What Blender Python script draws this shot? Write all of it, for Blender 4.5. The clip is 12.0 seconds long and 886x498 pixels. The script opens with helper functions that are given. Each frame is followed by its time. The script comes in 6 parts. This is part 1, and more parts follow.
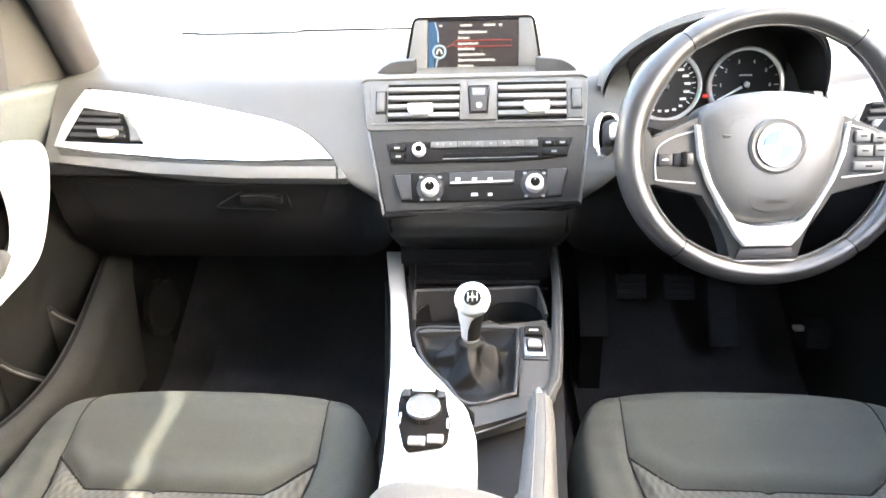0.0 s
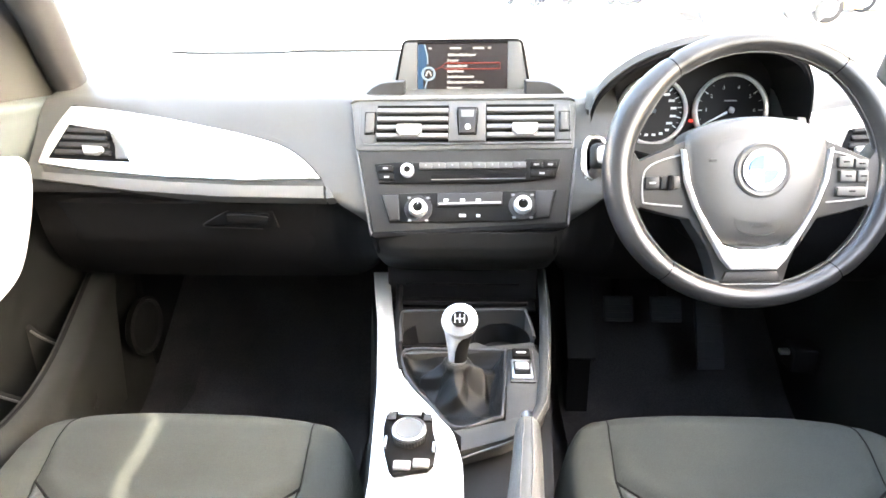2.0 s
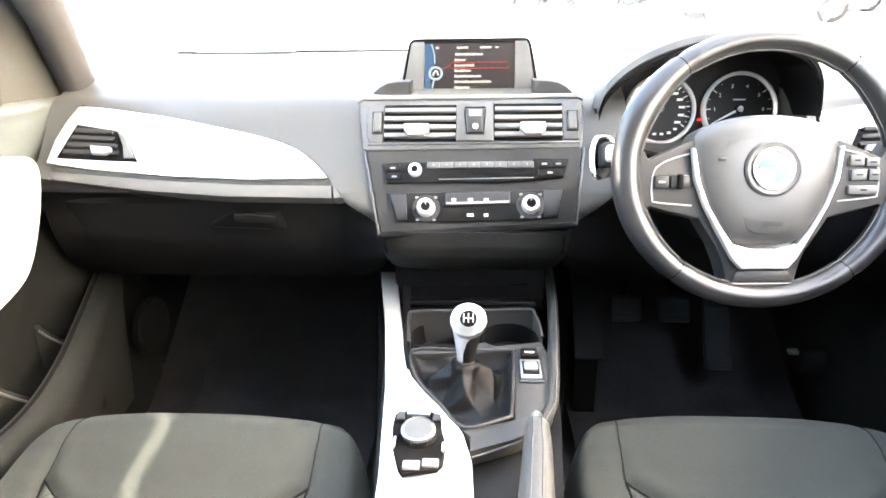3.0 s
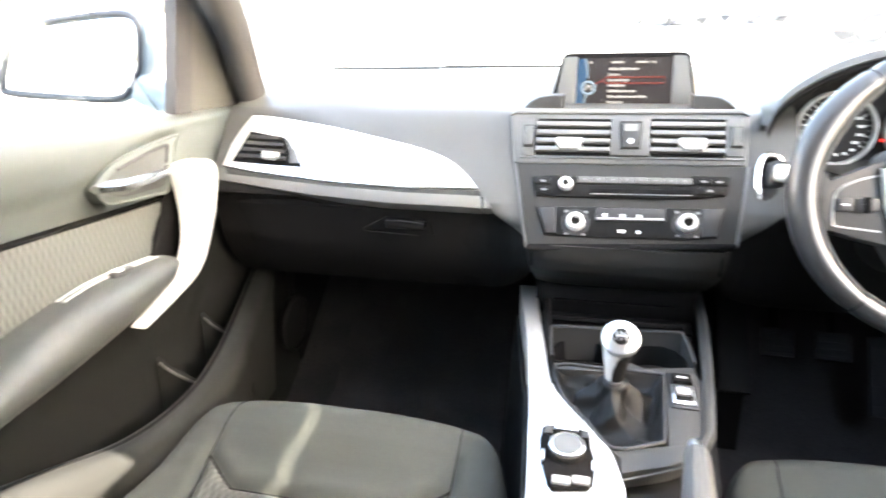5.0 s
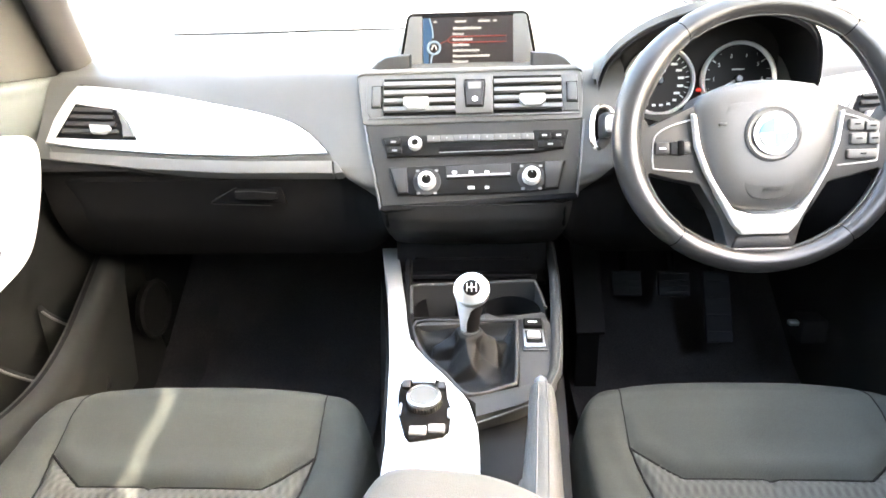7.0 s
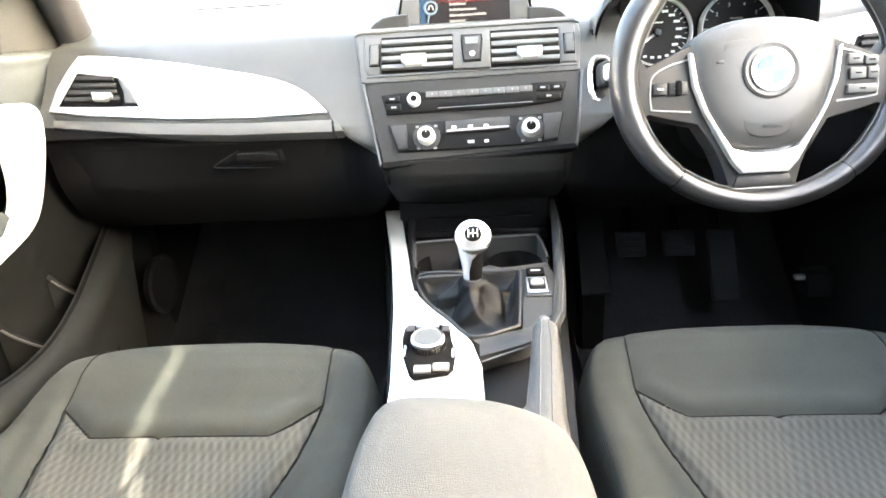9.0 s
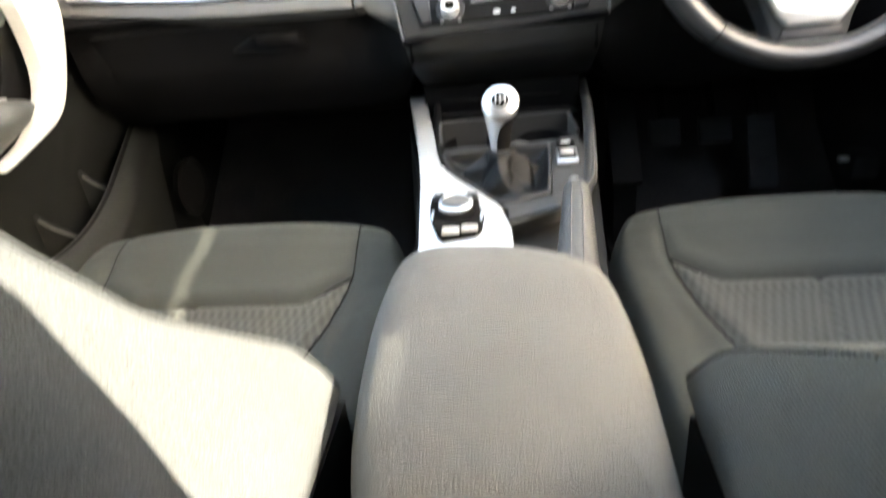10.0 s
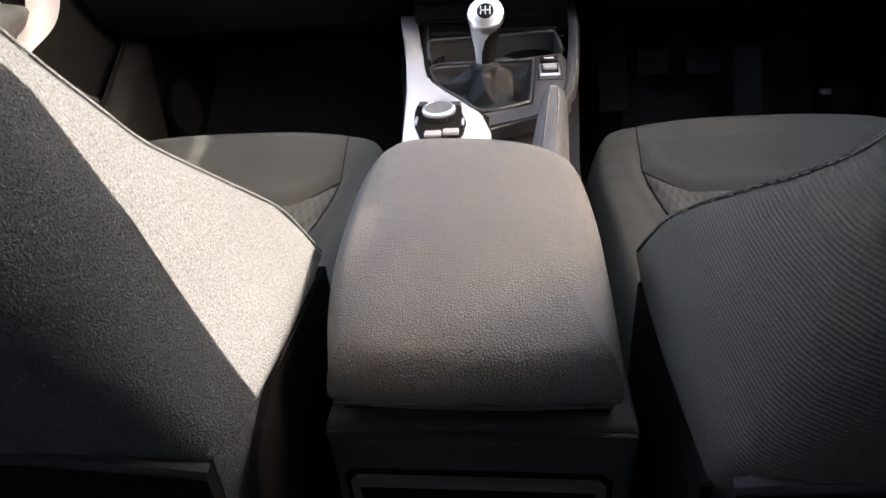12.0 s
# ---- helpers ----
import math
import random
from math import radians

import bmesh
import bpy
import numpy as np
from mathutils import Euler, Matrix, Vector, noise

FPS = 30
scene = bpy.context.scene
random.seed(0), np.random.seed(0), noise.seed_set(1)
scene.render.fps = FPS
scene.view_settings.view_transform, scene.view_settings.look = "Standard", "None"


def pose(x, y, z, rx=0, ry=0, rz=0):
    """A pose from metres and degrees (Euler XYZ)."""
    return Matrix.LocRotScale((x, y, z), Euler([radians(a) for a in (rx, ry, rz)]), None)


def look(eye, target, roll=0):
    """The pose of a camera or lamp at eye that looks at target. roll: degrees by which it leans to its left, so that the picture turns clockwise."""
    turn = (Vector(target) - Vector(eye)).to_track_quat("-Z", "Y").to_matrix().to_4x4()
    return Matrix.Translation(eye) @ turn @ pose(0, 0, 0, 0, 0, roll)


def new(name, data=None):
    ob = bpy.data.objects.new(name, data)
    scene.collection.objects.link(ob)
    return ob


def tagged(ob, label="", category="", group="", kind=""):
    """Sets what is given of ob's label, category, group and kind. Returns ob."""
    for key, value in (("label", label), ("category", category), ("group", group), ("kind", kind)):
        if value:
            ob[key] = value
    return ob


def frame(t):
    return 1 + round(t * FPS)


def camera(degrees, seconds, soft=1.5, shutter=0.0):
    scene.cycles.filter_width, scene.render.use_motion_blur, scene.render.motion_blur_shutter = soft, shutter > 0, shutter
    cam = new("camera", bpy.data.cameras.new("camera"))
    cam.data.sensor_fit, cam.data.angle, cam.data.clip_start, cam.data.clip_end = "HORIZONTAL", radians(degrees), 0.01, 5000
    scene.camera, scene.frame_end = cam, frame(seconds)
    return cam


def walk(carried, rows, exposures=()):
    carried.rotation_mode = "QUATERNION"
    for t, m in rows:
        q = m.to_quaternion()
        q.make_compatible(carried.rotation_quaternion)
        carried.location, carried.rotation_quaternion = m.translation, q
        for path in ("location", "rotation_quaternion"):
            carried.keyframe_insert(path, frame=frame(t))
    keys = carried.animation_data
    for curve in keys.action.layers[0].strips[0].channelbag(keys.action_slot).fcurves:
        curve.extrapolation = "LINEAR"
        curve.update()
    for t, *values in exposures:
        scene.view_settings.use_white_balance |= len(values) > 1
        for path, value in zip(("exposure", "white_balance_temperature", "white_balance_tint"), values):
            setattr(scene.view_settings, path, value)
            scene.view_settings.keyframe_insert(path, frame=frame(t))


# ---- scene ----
cam = camera(71.5, 12.0, soft=1.6, shutter=0.6)
PATH = [
    (0, (0.016, 0.022, 1.065), (-0.131, 1.88, 0.34), -1.5),
    (0.5, (0.017, 0.022, 1.064), (-0.131, 1.891, 0.367), -1.1),
    (1, (0.018, 0.02, 1.067), (-0.117, 1.895, 0.386), -0.7),
    (1.5, (0.018, 0.021, 1.067), (-0.109, 1.9, 0.392), -0.5),
    (2, (0.016, 0.026, 1.064), (-0.092, 1.91, 0.401), -0.6),
    (2.5, (0.012, 0.027, 1.063), (-0.102, 1.912, 0.402), -0.7),
    (4.5, (-0.017, 0.024, 1.055), (-0.266, 1.904, 0.422), -0.7),
    (5, (-0.048, 0.012, 1.053), (-0.515, 1.862, 0.454), -0.8),
    (5.5, (-0.067, 0.011, 1.049), (-0.641, 1.83, 0.447), -0.3),
    (6, (-0.036, 0.017, 1.045), (-0.376, 1.884, 0.414), -0.5),
    (6.5, (0.002, 0.017, 1.045), (-0.116, 1.89, 0.354), -1.3),
    (8.5, (0.007, -0.002, 0.986), (-0.13, 1.871, 0.297), -2.8),
    (9, (0.012, -0.01, 0.979), (-0.128, 1.858, 0.278), -3.5),
    (9.5, (0.014, -0.015, 0.964), (-0.137, 1.842, 0.235), -3.9),
    (10, (0.008, -0.03, 0.899), (-0.231, 1.744, 0.008), -6.1),
    (10.5, (0.018, -0.066, 0.847), (-0.259, 1.628, -0.18), -7.3),
    (11, (0.026, -0.094, 0.859), (-0.219, 1.606, -0.166), -5.5),
    (11.5, (0.03, -0.09, 0.864), (-0.202, 1.606, -0.171), -5.2),
    (12, (0.029, -0.091, 0.864), (-0.204, 1.609, -0.164), -4.9),
]
# The car's own frame (y ahead, z up) is level on the ground after this small turn about the seats.
LEVEL = Matrix.Translation((0, 0.65, 0.53)) @ Matrix.Rotation(radians(-4.5), 4, "X") @ Matrix.Translation((0, -0.65, -0.53))
walk(cam, [(t, LEVEL @ look(eye, target, roll)) for t, eye, target, roll in PATH],
     [(0.0, 5.36, 7600, 11), (2.7, 5.32, 7600, 10), (4.5, 5.18, 7450, 10), (5.5, 5.10, 7400, 10), (6.5, 5.26, 7550, 10), (9.4, 5.22, 7750, 7), (10.0, 4.45, 7950, 7), (10.5, 3.68, 7950, 12), (11.0, 4.0, 7800, 17), (12.0, 4.0, 7750, 19)])

# ---- light ----
TO_SUN = Vector((1.0, 0.0, 0.56)).normalized()
world = bpy.data.worlds.new("daylight")
scene.world = world
world.use_nodes = True
wn = world.node_tree.nodes
sky = wn.new("ShaderNodeTexSky")
sky.sky_type, sky.sun_disc, sky.dust_density = "NISHITA", False, 4.0
sky.sun_elevation = math.asin(TO_SUN.z)
sky.sun_rotation = math.atan2(TO_SUN.x, TO_SUN.y)
wn["Background"].inputs["Strength"].default_value = 0.15
world.node_tree.links.new(sky.outputs[0], wn["Background"].inputs["Color"])
sun = new("sun", bpy.data.lights.new("sun", "SUN"))
sun.data.energy, sun.data.angle, sun.data.color = 2.0, radians(0.15), (1.0, 0.96, 0.90)
sun.matrix_world = look(TO_SUN * 20, (0, 0, 0))


# ---- materials ----
def material(name, color, rough=0.6, metal=0.0, vary=0.15, vary_scale=6.0, grain=0.0, grain_scale=600.0, coat=0.0, spec=0.5,
             weave=None, rice=None, dark=0.66, cell=0.0, cell_scale=300.0, brushed=0.0):
    m = bpy.data.materials.new(name)
    m.use_nodes = True
    nt = m.node_tree
    n, l = nt.nodes, nt.links
    p = n["Principled BSDF"]
    p.inputs["Roughness"].default_value = rough
    p.inputs["Metallic"].default_value = metal
    p.inputs["Coat Weight"].default_value = coat
    p.inputs["Specular IOR Level"].default_value = spec
    tc = n.new("ShaderNodeTexCoord")
    big = n.new("ShaderNodeTexNoise")
    big.inputs["Scale"].default_value, big.inputs["Detail"].default_value = vary_scale, 6.0
    l.new(tc.outputs["Object"], big.inputs["Vector"])
    ramp = n.new("ShaderNodeMapRange")
    ramp.inputs["From Min"].default_value, ramp.inputs["From Max"].default_value = 0.3, 0.7
    ramp.inputs["To Min"].default_value, ramp.inputs["To Max"].default_value = 1 - vary, 1 + vary
    l.new(big.outputs["Fac"], ramp.inputs["Value"])
    mul = n.new("ShaderNodeMix")
    mul.data_type, mul.blend_type = "RGBA", "MULTIPLY"
    mul.inputs["Factor"].default_value = 1.0
    mul.inputs["A"].default_value = (*color, 1)
    l.new(ramp.outputs["Result"], mul.inputs["B"])
    out = mul.outputs["Result"]
    rr = n.new("ShaderNodeMapRange")
    rr.inputs["To Min"].default_value, rr.inputs["To Max"].default_value = max(0.02, rough - min(0.08, vary * 0.6)), min(1, rough + min(0.08, vary * 0.6))
    l.new(big.outputs["Fac"], rr.inputs["Value"])
    l.new(rr.outputs["Result"], p.inputs["Roughness"])
    normal = None

    def bump(height, strength, distance):
        nonlocal normal
        b = n.new("ShaderNodeBump")
        b.inputs["Strength"].default_value, b.inputs["Distance"].default_value = strength, distance
        l.new(height, b.inputs["Height"])
        if normal:
            l.new(normal, b.inputs["Normal"])
        normal = b.outputs["Normal"]

    if grain:
        g = n.new("ShaderNodeTexNoise")
        g.inputs["Scale"].default_value, g.inputs["Detail"].default_value = grain_scale, 3.0
        l.new(tc.outputs["Object"], g.inputs["Vector"])
        bump(g.outputs["Fac"], min(grain, 1.0), 0.0012)
        sp = n.new("ShaderNodeMapRange")
        sp.inputs["From Min"].default_value, sp.inputs["From Max"].default_value = 0.25, 0.75
        sp.inputs["To Min"].default_value, sp.inputs["To Max"].default_value = 1 - 0.5 * grain, 1 + 0.5 * grain
        l.new(g.outputs["Fac"], sp.inputs["Value"])
        m2 = n.new("ShaderNodeMix")
        m2.data_type, m2.blend_type = "RGBA", "MULTIPLY"
        m2.inputs["Factor"].default_value = 1.0
        l.new(out, m2.inputs["A"])
        l.new(sp.outputs["Result"], m2.inputs["B"])
        out = m2.outputs["Result"]
    if brushed:
        mp = n.new("ShaderNodeMapping")
        mp.inputs["Scale"].default_value = (4, 600, 600)
        l.new(tc.outputs["Object"], mp.inputs["Vector"])
        g = n.new("ShaderNodeTexNoise")
        g.inputs["Scale"].default_value, g.inputs["Detail"].default_value = 1.0, 4.0
        l.new(mp.outputs["Vector"], g.inputs["Vector"])
        bump(g.outputs["Fac"], brushed, 0.0005)
    if weave:
        axis, period, depth = weave
        w = n.new("ShaderNodeTexWave")
        w.bands_direction = axis
        w.inputs["Scale"].default_value = 6.2832 / (20 * period)
        w.inputs["Distortion"].default_value, w.inputs["Detail Scale"].default_value = 0.15, 2.0
        l.new(tc.outputs["Object"], w.inputs["Vector"])
        bump(w.outputs["Fac"], depth, 0.0009)
    if rice:
        # small raised grains in staggered columns
        sep = n.new("ShaderNodeSeparateXYZ")
        l.new(tc.outputs["Object"], sep.inputs[0])

        def maths(kind, first, second):
            k = n.new("ShaderNodeMath")
            k.operation = kind
            for slot, value in ((0, first), (1, second)):
                if isinstance(value, float):
                    k.inputs[slot].default_value = value
                else:
                    l.new(value, k.inputs[slot])
            return k.outputs[0]

        u = maths("MULTIPLY", sep.outputs[rice[0]], 2 * math.pi / rice[2])
        v = maths("MULTIPLY", sep.outputs[rice[1]], 2 * math.pi / rice[3])
        grain_map = maths("MULTIPLY", maths("SINE", u, 0.0), maths("SINE", v, 0.0))
        high = maths("ADD", maths("MULTIPLY", grain_map, 0.5), 0.5)
        bump(high, 0.55, 0.0012)
        m3 = n.new("ShaderNodeMix")
        m3.data_type, m3.blend_type = "RGBA", "MULTIPLY"
        m3.inputs["B"].default_value = (dark, dark, dark, 1)
        l.new(maths("SUBTRACT", 1.0, high), m3.inputs["Factor"])
        l.new(out, m3.inputs["A"])
        out = m3.outputs["Result"]
    if cell:
        v = n.new("ShaderNodeTexVoronoi")
        v.feature = "DISTANCE_TO_EDGE"
        v.inputs["Scale"].default_value = cell_scale
        l.new(tc.outputs["Object"], v.inputs["Vector"])
        c = n.new("ShaderNodeMapRange")
        c.inputs["From Max"].default_value = 0.25
        l.new(v.outputs["Distance"], c.inputs["Value"])
        bump(c.outputs["Result"], cell, 0.0010)
    if normal:
        l.new(normal, p.inputs["Normal"])
    l.new(out, p.inputs["Base Color"])
    return m


def glowing(name, color, strength):
    m = material(name, (0.01, 0.01, 0.01), 0.6, spec=0.15)
    p = m.node_tree.nodes["Principled BSDF"]
    p.inputs["Emission Color"].default_value = (*color, 1)
    p.inputs["Emission Strength"].default_value = strength
    return m


def glass(name, color=(0.95, 0.98, 0.97), rough=0.0):
    m = bpy.data.materials.new(name)
    m.use_nodes = True
    p = m.node_tree.nodes["Principled BSDF"]
    p.inputs["Base Color"].default_value = (*color, 1)
    p.inputs["Roughness"].default_value = rough
    p.inputs["Transmission Weight"].default_value = 1.0
    p.inputs["IOR"].default_value = 1.45
    return m


FABRIC = material("seat_fabric", (0.046, 0.050, 0.045), 0.95, vary=0.10, grain=0.35, grain_scale=900, weave=("X", 0.0016, 0.35), spec=0.2)
RIBBED = material("ribbed_fabric", (0.073, 0.076, 0.069), 0.95, vary=0.12, grain=0.4, grain_scale=700, weave=("Z", 0.0024, 0.6), spec=0.2)
FELT = material("flank_fabric", (0.066, 0.072, 0.075), 0.97, vary=0.10, grain=1.0, grain_scale=850, spec=0.15)
INSERT = material("patterned_fabric", (0.083, 0.085, 0.077), 0.95, vary=0.10, grain=0.3, grain_scale=900, rice=("X", "Y", 0.0105, 0.0300), dark=0.62, spec=0.2)
DOOR_INSERT = material("door_fabric", (0.152, 0.156, 0.143), 0.95, vary=0.10, grain=0.3, grain_scale=900, rice=("Y", "Z", 0.0098, 0.0330), dark=0.48, spec=0.2)
SEAM = material("seam_thread", (0.014, 0.014, 0.014), 0.95, spec=0.05, grain=0.3, grain_scale=900)
STITCH = material("stitching", (0.10, 0.10, 0.10), 0.9)
VINYL = material("armrest_vinyl", (0.106, 0.106, 0.101), 0.56, vary=0.08, vary_scale=14, grain=0.07, grain_scale=250, cell=0.42, cell_scale=520, spec=0.3)
DASH = material("dash_plastic", (0.056, 0.057, 0.0545), 0.42, vary=0.08, grain=0.22, grain_scale=1100)
LOWER = material("lower_plastic", (0.0098, 0.0096, 0.0098), 0.75, vary=0.12, grain=0.25, grain_scale=1000, spec=0.03)
DOOR = material("door_plastic", (0.095, 0.105, 0.098), 0.50, vary=0.07, grain=0.2, grain_scale=1100)
DOOR_REST = material("door_rest_vinyl", (0.056, 0.058, 0.054), 0.5, vary=0.1, grain=0.2, grain_scale=700, cell=0.2, cell_scale=500)
STACK = material("stack_plastic", (0.034, 0.034, 0.033), 0.5, vary=0.1, grain=0.15, grain_scale=1200, spec=0.14)
SOFT_BLACK = material("matt_black", (0.008, 0.008, 0.0085), 0.85, vary=0.2, grain=0.15, grain_scale=900, spec=0.08)
GLOSS = material("gloss_black", (0.012, 0.012, 0.013), 0.18, vary=0.2)
KEYCAP = material("key_plastic", (0.028, 0.028, 0.029), 0.45, vary=0.1, spec=0.35)
MARK_DIM = material("grey_marking", (0.24, 0.24, 0.24), 0.6)
MARK = material("white_marking", (0.75, 0.76, 0.76), 0.6)
CHROME = material("chrome", (0.88, 0.88, 0.87), 0.14, 1.0, vary=0.05)
SATIN = material("satin_chrome", (0.80, 0.80, 0.79), 0.32, 1.0, vary=0.05)
SILVER = material("brushed_silver_trim", (0.83, 0.83, 0.82), 0.42, 0.85, vary=0.04, brushed=0.25)
LEATHER = material("wheel_leather", (0.020, 0.020, 0.0208), 0.34, vary=0.05, vary_scale=20, cell=0.05, cell_scale=900, spec=0.7)
EDGE = material("grey_edge", (0.11, 0.11, 0.11), 0.4, 0.3, vary=0.05)
BEZEL = material("bezel_plastic", (0.085, 0.087, 0.084), 0.45, vary=0.05)
AIRBAG = material("airbag_cover", (0.060, 0.0605, 0.060), 0.33, vary=0.1, grain=0.2, grain_scale=900)
BOOT = material("gaiter_leather", (0.0060, 0.0060, 0.0060), 0.40, spec=0.22, vary=0.2, vary_scale=25, cell=0.3, cell_scale=500)
CARPET = material("carpet", (0.036, 0.0348, 0.036), 0.98, vary=0.3, grain=0.9, grain_scale=500, spec=0.1)
HEADLINER = material("headliner", (0.26, 0.255, 0.24), 0.95, vary=0.05, grain=0.3, grain_scale=800)
PILLAR = material("pillar_lining", (0.050, 0.049, 0.050), 0.8, vary=0.08, grain=0.3, grain_scale=900)
SAIL_CLOTH = material("sail_lining", (0.072, 0.071, 0.064), 0.85, vary=0.08, grain=0.3, grain_scale=900)
RUBBER = material("rubber", (0.020, 0.0205, 0.0225), 0.75, vary=0.2, grain=0.3, grain_scale=500, spec=0.2)
PAINT = material("car_paint", (0.42, 0.50, 0.56), 0.25, 0.3, vary=0.03, coat=1.0)
PAINT_YELLOW = material("yellow_paint", (0.22, 0.095, 0.012), 0.3, vary=0.04, coat=1.0)
PAINT_GREY = material("grey_paint", (0.055, 0.058, 0.062), 0.3, 0.3, vary=0.04, coat=1.0)
PAINT_WHITE = material("white_paint", (0.78, 0.78, 0.77), 0.3, vary=0.04, coat=1.0)
PAINT_SILVER = material("silver_paint", (0.40, 0.41, 0.42), 0.35, vary=0.04, coat=1.0)
LOWER_DOOR = material("lower_door_plastic", (0.013, 0.0132, 0.0124), 0.6, vary=0.1, grain=0.2, grain_scale=1000, spec=0.12)
VENT_GREY = material("vent_grey", (0.15, 0.15, 0.146), 0.4, vary=0.06)
TAB_GREY = material("vent_tab_grey", (0.34, 0.34, 0.335), 0.4, vary=0.05)
STRIP = material("dull_strip", (0.080, 0.080, 0.076), 0.5, 0.0, vary=0.05)
GRIP = material("brake_leather", (0.058, 0.058, 0.056), 0.42, vary=0.15, vary_scale=20, cell=0.3, cell_scale=600)
MIRROR = material("mirror_glass", (0.62, 0.66, 0.68), 0.02, 1.0, vary=0.0)
PANEL_BLACK = material("control_black", (0.009, 0.009, 0.009), 0.5, vary=0.12, grain=0.1, grain_scale=1200, spec=0.12)
FRAME = material("vent_frame_grey", (0.085, 0.085, 0.082), 0.42, vary=0.08, grain=0.12, grain_scale=1200)
PRESET = material("preset_grey", (0.090, 0.089, 0.085), 0.4, vary=0.06)
CLUSTER = material("cluster_plastic", (0.022, 0.0205, 0.021), 0.6, vary=0.12, grain=0.15, grain_scale=1100, spec=0.15)
PULL = material("pull_silver", (0.74, 0.74, 0.73), 0.45, 0.25, vary=0.04)
KNEE = material("knee_plastic", (0.0125, 0.0125, 0.012), 0.55, vary=0.1, grain=0.15, grain_scale=1200, spec=0.2)
SURROUND = material("console_grey", (0.040, 0.040, 0.039), 0.5, vary=0.1, grain=0.15, grain_scale=1100, spec=0.25)
SPOKE = material("spoke_plastic", (0.044, 0.044, 0.0435), 0.5, vary=0.1, grain=0.15, grain_scale=1100, spec=0.2)
RING = material("dial_chrome", (0.82, 0.82, 0.81), 0.28, 0.35, vary=0.03)
KNOB = material("knob_silver", (0.62, 0.62, 0.61), 0.32, 0.45, vary=0.05, vary_scale=40)
POCKET = material("pocket_plastic", (0.016, 0.0164, 0.0153), 0.6, vary=0.1, grain=0.2, grain_scale=1000, spec=0.15)
CONSOLE_SKIN = material("console_skin", (0.038, 0.0375, 0.036), 0.45, vary=0.08, vary_scale=9, cell=0.5, cell_scale=620, spec=0.35)
MIRROR_EDGE = material("mirror_gasket", (0.016, 0.020, 0.025), 0.6, vary=0.1)
MIRROR_PAINT = material("mirror_paint", (0.13, 0.18, 0.21), 0.35, vary=0.03, coat=0.6)
GLASS = glass("window_glass")
# Milky film stands for the glare that washes out the view ahead.
VEILED = glass("veiled_windscreen")
dn, dl = VEILED.node_tree.nodes, VEILED.node_tree.links
film, coat_mix, veil_noise = dn.new("ShaderNodeBsdfTranslucent"), dn.new("ShaderNodeMixShader"), dn.new("ShaderNodeTexNoise")
film.inputs["Color"].default_value, veil_noise.inputs["Scale"].default_value = (0.8, 0.8, 0.8, 1), 14.0
spread = dn.new("ShaderNodeMapRange")
spread.inputs["To Min"].default_value, spread.inputs["To Max"].default_value = 0.012, 0.03
dl.new(veil_noise.outputs["Fac"], spread.inputs["Value"])
dl.new(spread.outputs["Result"], coat_mix.inputs["Fac"])
dl.new(dn["Principled BSDF"].outputs[0], coat_mix.inputs[1])
dl.new(film.outputs[0], coat_mix.inputs[2])
dl.new(coat_mix.outputs[0], dn["Material Output"].inputs["Surface"])
# Tint is added to the unseen rear panes to hold back light.
TINT = bpy.data.materials.new("dimming_glass")
TINT.use_nodes = True
tn = TINT.node_tree.nodes
tn.remove(tn["Principled BSDF"])
see, shine, both = tn.new("ShaderNodeBsdfTransparent"), tn.new("ShaderNodeBsdfGlossy"), tn.new("ShaderNodeMixShader")
see.inputs["Color"].default_value, shine.inputs["Roughness"].default_value, both.inputs["Fac"].default_value = (0.07, 0.076, 0.074, 1), 0.02, 0.05
TINT.node_tree.links.new(see.outputs[0], both.inputs[1])
TINT.node_tree.links.new(shine.outputs[0], both.inputs[2])
TINT.node_tree.links.new(both.outputs[0], tn["Material Output"].inputs["Surface"])
DARK_GLASS = material("tinted_glass", (0.02, 0.025, 0.03), 0.08, vary=0.2)
TARMAC = material("tarmac", (0.26, 0.26, 0.252), 0.9, vary=0.25, vary_scale=1.2, grain=0.6, grain_scale=90)
SCREEN = glowing("screen_dark", (0.045, 0.025, 0.028), 0.015)
SCREEN_BLUE = glowing("screen_blue", (0.05, 0.22, 0.50), 0.022)
SCREEN_PALE = glowing("screen_pale_blue", (0.55, 0.75, 0.95), 0.03)
SCREEN_WHITE = glowing("screen_white", (0.95, 0.95, 0.95), 0.032)
SCREEN_RED = glowing("screen_red", (0.75, 0.08, 0.05), 0.022)
WARNING = glowing("warning_red", (1.0, 0.04, 0.03), 0.04)
EMBLEM_BLUE = material("emblem_blue", (0.10, 0.22, 0.36), 0.55, spec=0.2)
EMBLEM_WHITE = material("emblem_white", (0.75, 0.75, 0.75), 0.5)

# ---- mesh helpers ----
ORIGIN = {}


def thing(name, label, category, base=(0, 0, 0), group="", kind=""):
    ob = new(name)
    ob.empty_display_size = 0.05
    ob.location = base
    ORIGIN[ob] = Vector(base)
    return tagged(ob, label, category, group, kind)


def to_mesh(name, bm, mat, smooth=38):
    bmesh.ops.recalc_face_normals(bm, faces=bm.faces)
    me = bpy.data.meshes.new(name)
    bm.to_mesh(me)
    bm.free()
    me.materials.append(mat)
    me.polygons.foreach_set("use_smooth", [True] * len(me.polygons))
    me.set_sharp_from_angle(angle=radians(smooth))
    return me


